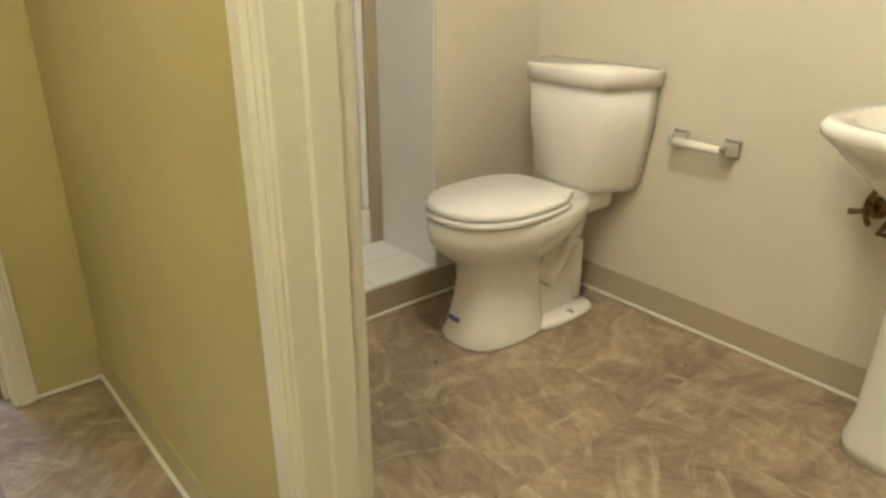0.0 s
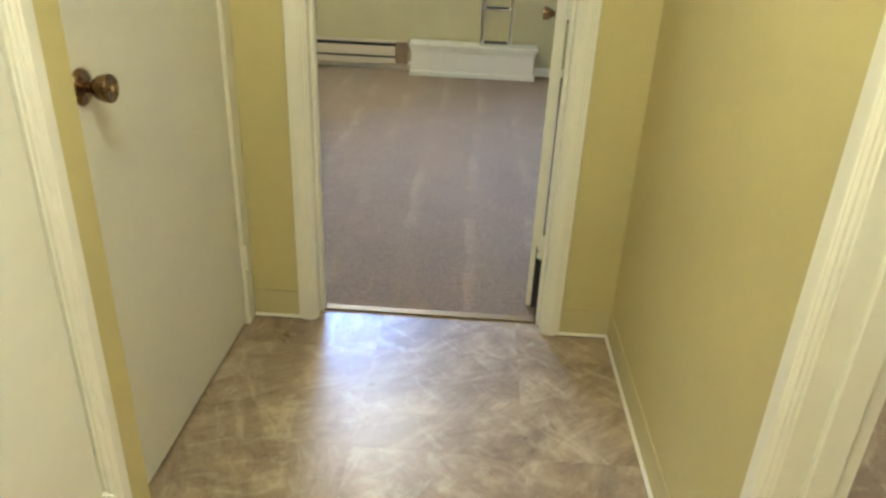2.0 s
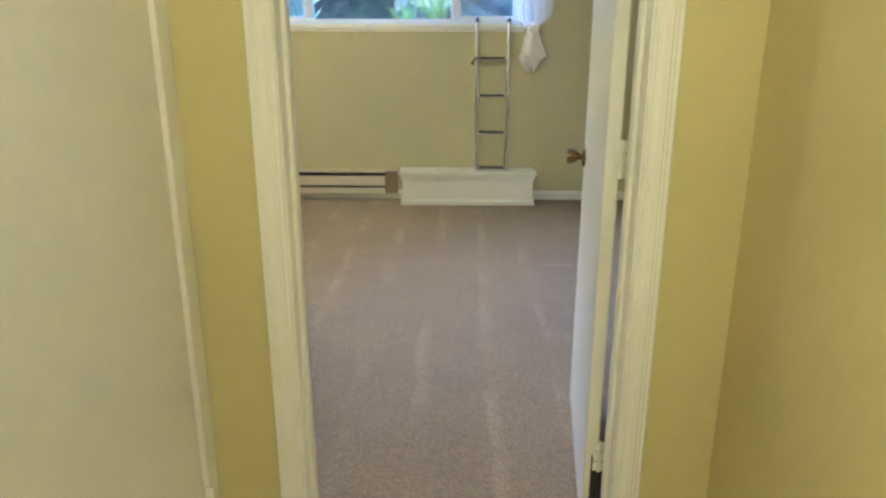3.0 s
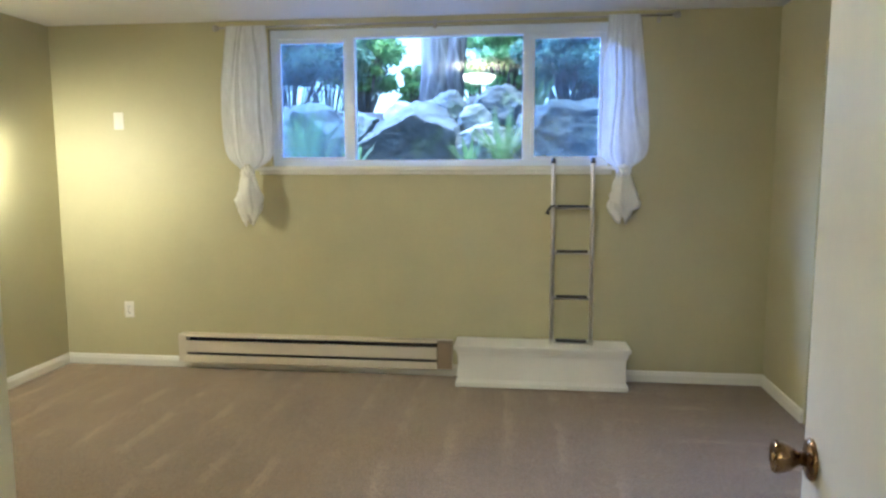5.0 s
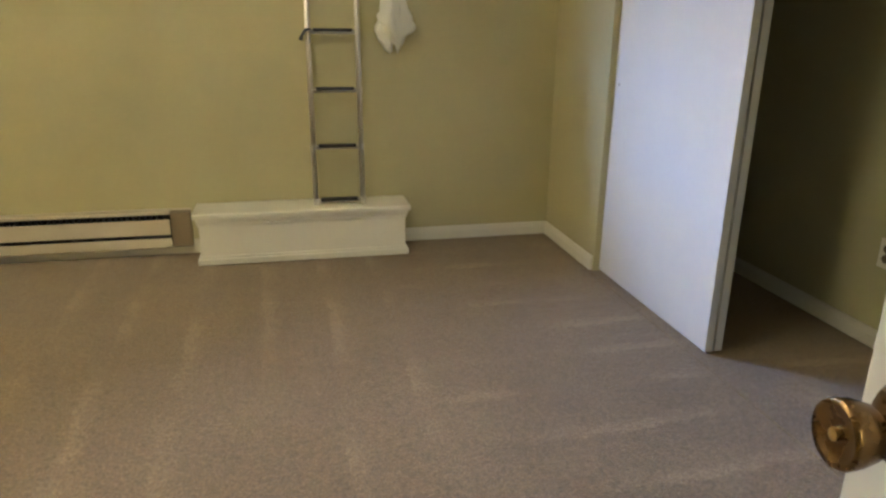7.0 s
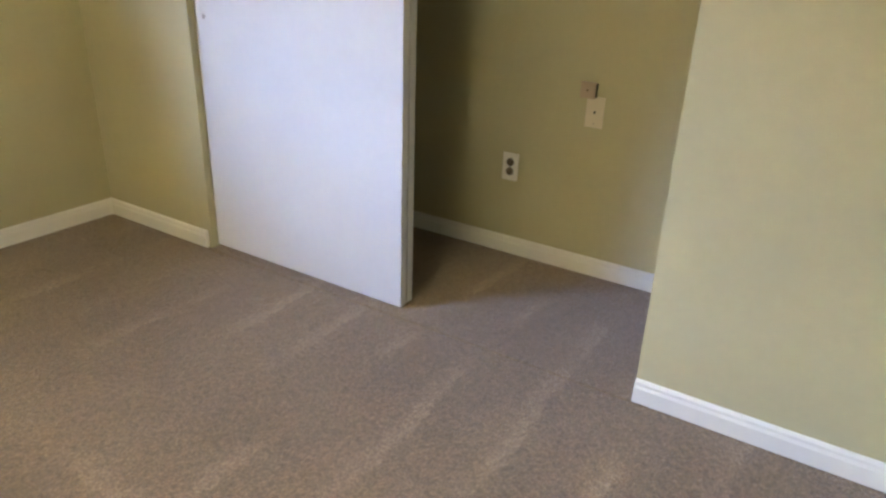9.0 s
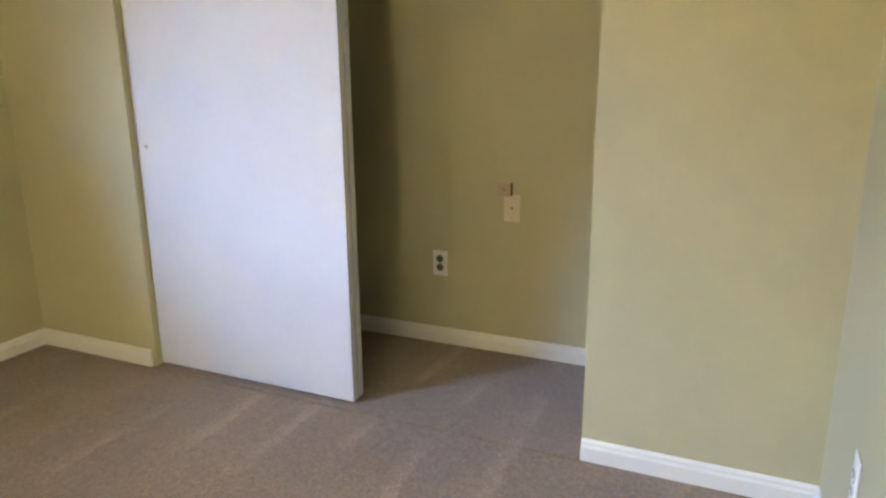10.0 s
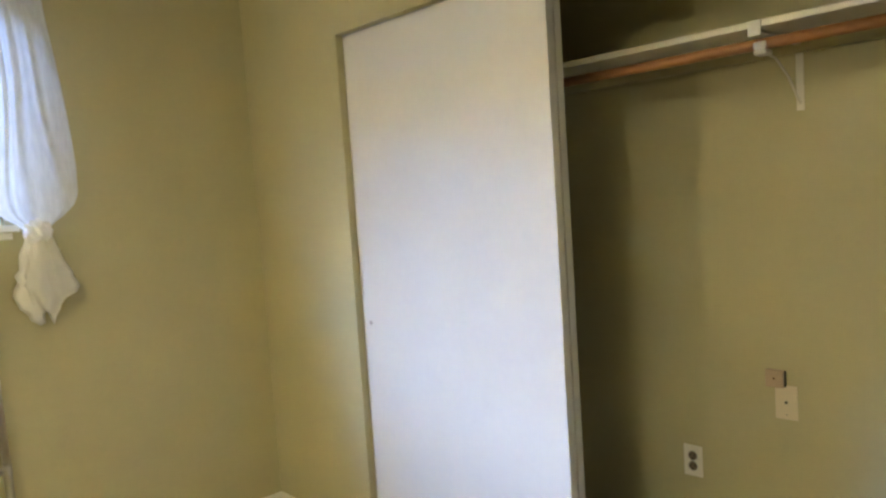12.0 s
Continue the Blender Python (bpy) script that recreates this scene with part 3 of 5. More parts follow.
for sx0, sx1 in ((wx0 + 0.03, M1[0] + 0.045), (M2[1] - 0.045, wx1 - 0.03)):
    s = part("sash", sash(sx0, sx1, FY0 + 0.012), vinyl_white, win)
    p = part("pane", boxes((sx0 + 0.03, FY0 + 0.022, wz0 + 0.06, sx1 - 0.03, FY0 + 0.026, wz1 - 0.085)), pane_glass, s)
    p.visible_shadow = False
    p = part("insect_screen", boxes((sx0 + 0.02, FY1 - 0.006, wz0 + 0.05, sx1 - 0.02, FY1 - 0.005, wz1 - 0.07)), screen_mesh, s, "fine grey insect screen")
    p.visible_shadow = False
p = part("pane", boxes((M1[1] - 0.03, FY0 + 0.04, wz0 + 0.045, M2[0] + 0.03, FY0 + 0.044, wz1 - 0.06)), pane_glass, win)
p.visible_shadow = False
part("latch", boxes((M1[0] + 0.055, FY0 - 0.008, 1.83, M1[0] + 0.075, FY0 + 0.012, 1.90), bevel=0.003), vinyl_white, win, "small white sash latch")
part("window_sill", boxes((0.295, NY - 0.035, wz0 - 0.026, 2.66, NY - 0.002, wz0 - 0.001), (wx0, NY - 0.002, wz0 + 0.0005, wx1, FY0, wz0 + 0.004), (0.32, NY - 0.014, wz0 - 0.052, 2.64, NY - 0.001, wz0 - 0.026), bevel=0.003), trim_white, win, "white painted sill and apron")


# ---- curtains on their rod ----
ROD_Y, ROD_Z = NY - 0.075, 2.302
rod = thing("curtain_rod", "thin brushed nickel curtain rod with round ends", "curtain rod")
part("bar", tube([(0.10, ROD_Y, ROD_Z), (2.97, ROD_Y, ROD_Z + 0.012)], 0.006, 12), nickel, rod, "", True)
for ex, sgn, ez in ((0.10, -1, ROD_Z), (2.97, 1, ROD_Z + 0.012)):
    part("finial", lathe([(0.0, 0), (0.010, 0), (0.011, 0.006 * sgn), (0.018, 0.014 * sgn), (0.021, 0.026 * sgn), (0.018, 0.038 * sgn), (0.008, 0.045 * sgn), (0.0, 0.046 * sgn)], 18, "x", (ex, ROD_Y, ez)), nickel, rod, "", True)
for bx in (0.155, 1.51, 2.90):
    bm = tube([(bx, NY - 0.001, ROD_Z + 0.012), (bx, ROD_Y, ROD_Z + 0.003)], 0.005, 8)
    add_box(bm, bx - 0.012, NY - 0.004, ROD_Z - 0.02, bx + 0.012, NY - 0.0005, ROD_Z + 0.04, bevel=0.002)
    part("bracket", bm, nickel, rod)


def sheer_panel(outline, folds, depth, phase):
    """A gathered cloth: outline rows of (z, x0, x1), with folds standing off the wall."""
    bm = bmesh.new()
    n = 72
    rows = []
    k = 46
    zs = [r[0] for r in outline]
    for i in range(k + 1):
        u = i / k
        z = zs[0] + (zs[-1] - zs[0]) * u
        a = np.interp(-z, [-q for q in zs], [r[1] for r in outline])
        b = np.interp(-z, [-q for q in zs], [r[2] for r in outline])
        row = []
        for j in range(n + 1):
            v = j / n
            w = noise.noise((v * 4 + phase, u * 1.9, phase)) * 0.9
            f = math.sin((v * folds + w + phase) * 2 * math.pi) + 0.45 * math.sin((v * folds * 2.3 + 1.7 * w + phase) * 2 * math.pi)
            belly = math.sin(math.pi * v) * depth * 1.4 * math.sin(math.pi * min(1, u * 1.1)) 
            d = depth * (0.30 + 0.45 * math.sin(math.pi * min(u + 0.12, 1)))
            x = a + (b - a) * v + 0.004 * math.sin(9 * u + 7 * v + phase)
            row.append(bm.verts.new((x, ROD_Y - 0.010 - belly - d * 0.5 * f, z)))
        rows.append(row)
    for r0, r1 in zip(rows, rows[1:]):
        for j in range(n):
            bm.faces.new((r0[j], r0[j + 1], r1[j + 1], r1[j]))
    return bm


def knot_bm(cx, cz, rx, rz, phase):
    bm = bmesh.new()
    bmesh.ops.create_icosphere(bm, subdivisions=4, radius=1)
    for v in bm.verts:
        p = v.co.copy()
        q = 1 + 0.22 * noise.noise(p * 2.3 + Vector((phase, 0, 0))) + 0.10 * math.sin(11 * p.x + 6 * p.z + phase)
        v.co = Vector((cx + p.x * rx * q, ROD_Y - 0.012 + p.y * rx * 0.8 * q, cz + p.z * rz * q))
    return bm


def tail_bm(cx, top, bot, w0, w1, phase, skew):
    """The loose end below the knot: a flared, crumpled cone of cloth."""
    rings = []
    n = 40
    for i in range(15):
        u = i / 14
        w = w0 + (w1 - w0) * u ** 0.8
        if u > 0.72:
            w *= 1 - 0.75 * (u - 0.72) / 0.28
        ring = []
        for k in range(n):
            a = 2 * math.pi * k / n
            r = w * (1 + 0.20 * math.sin(4 * a + phase + 2 * u) + 0.13 * math.sin(9 * a + 3 * phase) * (0.3 + u))
            zz = top + (bot - top) * u + 0.025 * u * math.sin(3 * a + phase)
            r *= 1 + 0.55 * u * noise.noise((2.2 * math.cos(a) + phase, 2.2 * math.sin(a), 5 * u)) + 0.25 * noise.noise((5 * math.cos(a), 5 * math.sin(a) + phase, 11 * u))
            ring.append((cx + skew * u + r * math.cos(a), ROD_Y - 0.012 + 0.45 * r * math.sin(a), zz + 0.03 * u * noise.noise((3 * math.cos(a), 3 * math.sin(a), phase))))
        rings.append(ring)
    return loft(rings)


def tied_curtain(outline, knot, tail, phase, label):
    t = thing("curtain", label, "curtain", "sheer curtains at the window")
    part("panel", sheer_panel(outline, 3.0, 0.014, phase), sheer, t, "", True)
    part("knot", knot_bm(*knot, phase), bunched_warm, t, "", True)
    part("loose_end", tail_bm(*tail), bunched_warm, t, "", True)
    return t


tied_curtain([(2.312, 0.15, 0.41), (2.2, 0.13, 0.42), (1.95, 0.105, 0.432), (1.75, 0.098, 0.442), (1.6, 0.10, 0.448), (1.5, 0.115, 0.446), (1.46, 0.135, 0.432), (1.43, 0.165, 0.40), (1.405, 0.20, 0.355), (1.385, 0.222, 0.318)], (0.268, 1.375, 0.044, 0.045), (0.265, 1.36, 1.045, 0.034, 0.098, 0.4, 0.005), 0.3, "white sheer curtain gathered and knotted near its hem")
tied_curtain([(2.322, 2.585, 2.775), (2.2, 2.578, 2.795), (1.95, 2.57, 2.822), (1.75, 2.562, 2.838), (1.6, 2.557, 2.85), (1.5, 2.56, 2.85), (1.46, 2.575, 2.832), (1.43, 2.60, 2.80), (1.405, 2.64, 2.765), (1.385, 2.66, 2.745)], (2.702, 1.375, 0.044, 0.045), (2.702, 1.36, 1.075, 0.034, 0.098, 1.9, 0.008), 1.4, "white sheer curtain gathered and knotted beside the ladder")


# ---- electric baseboard heater ----
def heater(x0, x1):
    h = thing("baseboard_heater", "beige enamelled electric baseboard heater on the wall", "heater", at=(x0, NY, 0))
    L, y = x1 - x0, -0.066
    part("back_plate", boxes((0.0, -0.006, 0.052, L, -0.001, 0.252)), heater_beige, h)
    part("top_cover", boxes((0.0, y, 0.243, L - 0.10, -0.006, 0.252), (0.0, y, 0.236, L - 0.10, y + 0.005, 0.243), bevel=0.0015), heater_beige, h)
    part("front_panel", boxes((0.055, y - 0.004, 0.128, L - 0.102, y + 0.001, 0.209), (0.055, y - 0.006, 0.203, L - 0.102, y + 0.002, 0.210), bevel=0.0015), heater_beige, h)
    part("lower_lip", boxes((0.03, y - 0.004, 0.062, L - 0.102, y + 0.002, 0.110), (0.03, y, 0.055, L - 0.102, -0.006, 0.062), bevel=0.0015), heater_beige, h)
    part("end_cap", boxes((0.0, y - 0.003, 0.06, 0.056, -0.006, 0.2425), bevel=0.002), heater_beige, h)
    part("junction_box", boxes((L - 0.10, y + 0.008, 0.058, L, -0.006, 0.2425), bevel=0.002), paint("brown_enamel", (0.24, 0.18, 0.11), 0.45, 0.05), h, "darker recessed wiring end")
    part("element", tube([(0.06, -0.035, 0.165), (L - 0.11, -0.035, 0.165)], 0.008, 8), black_rubber, h)
    n = 60
    bm = bmesh.new()
    for k in range(n):
        fx = 0.08 + (L - 0.22) * k / (n - 1)
        add_box(bm, fx, -0.060, 0.110, fx + 0.0012, -0.012, 0.225)
    tagged(part("heating_element", bm, black_rubber, h), kind="stuff")
    part("inner_back", boxes((0.056, -0.0095, 0.064, L - 0.102, -0.0065, 0.24)), dark, h)
    part("label_plate", boxes((L - 0.27, y - 0.0052, 0.111, L - 0.11, y + 0.03, 0.127)), black_rubber, h)
    # short black block filling the left end of the lower slot
    part("slot_end_block", boxes((0.062, y - 0.002, 0.111, 0.13, y + 0.03, 0.127)), black_rubber, h)
    return h


heater(-0.285, 1.625)


# ---- boxed step under the window ----
def step_box(x0, x1, y0):
    s = thing("step_box", "white painted wooden step box against the wall", "step", at=(x0, y0, 0.004))
    L, D = x1 - x0, NY - 0.016 - y0
    part("carcass", boxes((0.022, 0.022, 0.0, L - 0.022, D, 0.245), bevel=0.002), trim_white, s)
    part("lid", boxes((-0.004, -0.006, 0.2455, L + 0.004, D, 0.272), bevel=0.005, seg=2), trim_white, s)
    part("moulding", boxes((0.008, 0.008, 0.224, L - 0.008, D, 0.245), (0.014, 0.014, 0.205, L - 0.014, D, 0.224), bevel=0.005, seg=2), trim_white, s)
    part("plinth", boxes((0.006, 0.006, 0.0, L - 0.006, D, 0.034), (0.012, 0.012, 0.034, L - 0.012, D, 0.046), bevel=0.004), trim_white, s)
    return s


step_box(1.66, 2.755, 4.035)


# ---- small aluminium ladder ----
def ladder(xa, xb):
    l = thing("boarding_ladder", "short aluminium hook ladder with black treads leaning at the window", "ladder", at=(0, 0, 0))
    foot, top = Vector((0, 4.13, 0.278)), Vector((0, 4.225, 1.40))
    for x in (xa, xb):
        px = Vector((x, 0, 0))
        pts = [px + foot, px + top + Vector((0, 0, 0.02)), px + Vector((0, 4.232, 1.435)), px + Vector((0, 4.246, 1.447)), px + Vector((0, 4.262, 1.447)), px + Vector((0, 4.276, 1.438)), px + Vector((0, 4.28, 1.412))]
        part("rail", tube(pts, 0.0125, 12), alu, l, "", True)
        part("foot", lathe([(0.0, 0), (0.015, 0), (0.015, 0.012), (0.0135, 0.02), (0.0, 0.02)], 14, "z", (x, 4.13, 0.2765)), plastic_white, l)
        part("hook_cover", tube([px + Vector((0, 4.229, 1.42)), px + Vector((0, 4.232, 1.435)), px + Vector((0, 4.246, 1.447)), px + Vector((0, 4.262, 1.447)), px + Vector((0, 4.276, 1.438))], 0.0155, 12), black_rubber, l, "black rubber hook sleeve", True)
    for z in (0.295, 0.575, 0.862, 1.147):
        f = (z - foot.z) / (top.z - foot.z)
        y = foot.y + (top.y - foot.y) * f
        r = part("rung", tube([(xa, y, z), (xb, y, z)], 0.011, 12), alu, l, "", True)
        part("tread", boxes((xa + 0.026, y - 0.024, z + 0.001, xb - 0.026, y + 0.022, z + 0.015), bevel=0.004), black_rubber, r, "black ribbed tread")
        for x in (xa, xb):
            part("collar", tube([(x, y, z - 0.016), (x, y, z + 0.016)], 0.0155, 10), alu, r)
    part("strap", tube([(xa + 0.012, 4.19, 1.158), (xa - 0.012, 4.182, 1.155), (xa - 0.032, 4.178, 1.125), (xa - 0.036, 4.178, 1.105)], [0.006, 0.007, 0.008, 0.013], 10), black_rubber, l, "black retaining strap")
    return l


ladder(2.272, 2.518)


# ---- electrical plates ----
def plate_thing(name, label, category, m, kind, mat=None, face=None):
    """A wall plate built facing -y; kind: outlet, switch or blank."""
    mat = mat or plastic_white
    t = thing(name, label, category)
    part("plate", boxes((-0.035, -0.006, -0.0575, 0.035, -0.0005, 0.0575), bevel=0.003, seg=2), mat, t)
    if kind == "outlet":
        for z in (-0.0195, 0.0195):
            r = part("receptacle", lathe([(0.0, -0.0055), (0.0168, -0.0055), (0.0165, -0.0085), (0.0, -0.0085)], 20, "y", (0, 0, z)), face or mat, t)
            part("slot", boxes((-0.0085, -0.0094, z - 0.002, -0.0055, -0.0086, z + 0.007), (0.0055, -0.0094, z - 0.002, 0.0085, -0.0086, z + 0.007), (-0.003, -0.0094, z - 0.011, 0.003, -0.0086, z - 0.006)), dark, r)
        part("screw", lathe([(0.0, -0.006), (0.004, -0.006), (0.0035, -0.0078), (0.0, -0.008)], 10, "y"), chrome, t)
    elif kind == "switch":
        part("rocker", boxes((-0.0165, -0.009, -0.033, 0.0165, -0.006, 0.033), bevel=0.002), mat, t)
    else:
        part("screw", lathe([(0.0, -0.006), (0.0052, -0.006), (0.0045, -0.0085), (0.0, -0.009)], 10, "y"), black_rubber, t)
        part("screw", lathe([(0.0, -0.006), (0.003, -0.006), (0.0025, -0.0072), (0.0, -0.0075)], 10, "y", (0, 0, -0.042)), chrome, t)
    t.matrix_world = m
    return t


plate_thing("wall_outlet", "white duplex outlet on the tan wall", "outlet", pose(-0.674, NY, 0.406), "outlet")
plate_thing("wall_switch", "white rocker thermostat plate high on the wall", "switch", pose(-0.676, NY, 1.718), "switch")
plate_thing("wall_outlet", "white duplex outlet inside the closet", "outlet", pose(CX, 2.600, 0.382, 0, 0, -90), "outlet", None, paint("brown_plastic", (0.16, 0.12, 0.08), 0.4, 0.02))
plate_thing("cable_plate", "ivory blank cable plate inside the closet", "wall plate", pose(CX, 2.268, 0.655, 0, 0, -90), "blank", plastic_ivory)
plate_thing("wall_outlet", "white duplex outlet on the short wall", "outlet", pose(3.10, 1.104, 0.40, 0, 0, 180), "outlet")
ph = thing("phone_jack", "small tan surface-mounted phone jack above the plate", "phone jack", at=(CX, 2.30, 0.735))
part("body", boxes((-0.022, -0.03, -0.03, -0.0005, 0.028, 0.028), bevel=0.003), paint("tan_plastic", (0.48, 0.36, 0.24), 0.4, 0.02), ph)
part("socket", boxes((-0.015, -0.0335, -0.026, -0.004, -0.0305, 0.026)), dark, ph)
part("screw", lathe([(0.0, -0.022), (0.004, -0.022), (0.003, -0.0235), (0.0, -0.024)], 10, "x"), brass_old, ph)


# ---- closet ----
def slide_door(name_x, y0, y1, label):
    d = thing("sliding_door", label, "closet door", "sliding closet doors", at=(name_x, y0, 0.014))
    part("door_slab", boxes((0, 0, 0, 0.033, y1 - y0, 2.02), bevel=0.0015), closet_white, d)
    return d


fd = slide_door(3.652, 2.645, CY1 - 0.003, "white flush sliding closet door pushed to one side")
part("finger_pull", lathe([(0.0, -0.0005), (0.009, -0.0005), (0.009, -0.002), (0.006, -0.0015), (0.0, -0.001)], 14, "x", (0.0, 0.905, 0.922)), nickel, fd, "tiny pull screw")
slide_door(3.694, 2.648, CY1 - 0.003, "white flush sliding closet door stacked behind the other")
structure("closet_track", boxes((3.655, CY0, 2.0345, 3.74, CY1, 2.0395)), frame_grey, "metal sliding door track under the header", "track")
sh = thing("closet_shelf", "white painted closet shelf resting on cleats", "shelf")
part("board", boxes((4.0, 1.106, 1.812, CX - 0.001, NY - 0.002, 1.831), bevel=0.002), trim_white, sh)
part("cleat", boxes((CX - 0.02, 1.106, 1.775, CX - 0.0005, NY - 0.002, 1.8115)), wall_tan, sh)
cr = thing("closet_rod", "reddish stained wooden clothes rod under the shelf", "clothes rod")
part("pole", tube([(4.055, 1.108, 1.774), (4.055, NY - 0.003, 1.774)], 0.0165, 16), pole_wood, cr, "", True)
br = thing("shelf_bracket", "white metal shelf and rod bracket on the closet wall", "bracket", at=(CX, 2.20, 1.81))
part("upright", boxes((-0.006, -0.011, -0.21, -0.0008, 0.011, -0.0005), bevel=0.001), plastic_white, br)
part("arm", boxes((-0.345, -0.010, -0.010, -0.006, 0.010, -0.0005), bevel=0.001), plastic_white, br)
part("brace", tube([(-0.008, 0, -0.19), (-0.10, 0, -0.115), (-0.20, 0, -0.068), (-0.27, 0, -0.062)], 0.0032, 8), plastic_white, br, "thin curved wire brace")
part("front_lip", boxes((-0.356, -0.018, -0.022, -0.349, 0.018, 0.020), bevel=0.001), plastic_white, br)
part("rod_hook", boxes((-0.321, -0.017, -0.068, -0.268, 0.017, -0.054), (-0.321, -0.017, -0.054, -0.3135, 0.017, -0.032), bevel=0.003), plastic_white, br)
part("screw", lathe([(0.0, -0.006), (0.004, -0.006), (0.003, -0.008), (0.0, -0.0085)], 10, "x", (0, 0, -0.185)), chrome, br)


# ---- lamps ----
sc = thing("wall_sconce", "lit wall sconce with a bronze top and glass shade", "wall lamp", at=(WX, 3.40, 1.62))
part("back_plate", lathe([(0.0, 0.0005), (0.055, 0.0005), (0.055, 0.008), (0.045, 0.014), (0.0, 0.014)], 24, "x", (0, 0, 0.06)), nickel, sc, "", True)
part("arm", tube([(0.012, 0, 0.06), (0.06, 0, 0.10), (0.10, 0, 0.105), (0.11, 0, 0.085)], 0.008, 10), nickel, sc, "", True)
part("cap", lathe([(0.0, 0.105), (0.012, 0.105), (0.02, 0.09), (0.045, 0.062), (0.048, 0.052), (0.0, 0.052)], 24, "z", (0.11, 0, 0)), nickel, sc, "", True)
part("shade", loft([[(0.11 + r * math.cos(a), r * math.sin(a), z) for a in (2 * math.pi * k / 28 for k in range(28))] for r, z in ((0.046, 0.05), (0.058, 0.02), (0.07, -0.03), (0.078, -0.085))], cap=False), lit_glass, sc, "glowing frosted glass shade", True)
cl = thing("ceiling_light", "lit frosted glass bowl ceiling light", "ceiling lamp", at=(1.64, 2.15, H))
part("canopy", lathe([(0.0, -0.0005), (0.115, -0.0005), (0.112, -0.012), (0.06, -0.020), (0.03, -0.028), (0.0, -0.028)], 32), metal("dull_brass", (0.42, 0.27, 0.11), 0.4), cl, "dull brass ceiling pan", True)
part("stem", tube([(0, 0, -0.025), (0, 0, -0.06)], 0.008, 10), nickel, cl)
part("bowl", lathe([(0.0, -0.175), (0.05, -0.172), (0.10, -0.157), (0.145, -0.125), (0.165, -0.09), (0.16, -0.088), (0.14, -0.118), (0.095, -0.148), (0.0, -0.164)], 32), bowl_glass, cl, "glowing frosted glass bowl", True)



# ---- bathroom ----
def egg(x0, x1, cy, hw, z, n=40, blunt=2.3, nose=0.0, back=None):
    """A ring, rounder toward -x, at height z."""
    cx, a = (x0 + x1) / 2, (x1 - x0) / 2
    out = []
    for k in range(n):
        t = 2 * math.pi * k / n
        c, s = math.cos(t), math.sin(t)
        e = 2 / (back if back and c > 0 else blunt)
        px = math.copysign(abs(c) ** e, c)
        py = math.copysign(abs(s) ** e, s)
        out.append((cx + a * px, cy + hw * py * (1 - nose * max(0, -px) ** 2), z))
    return out


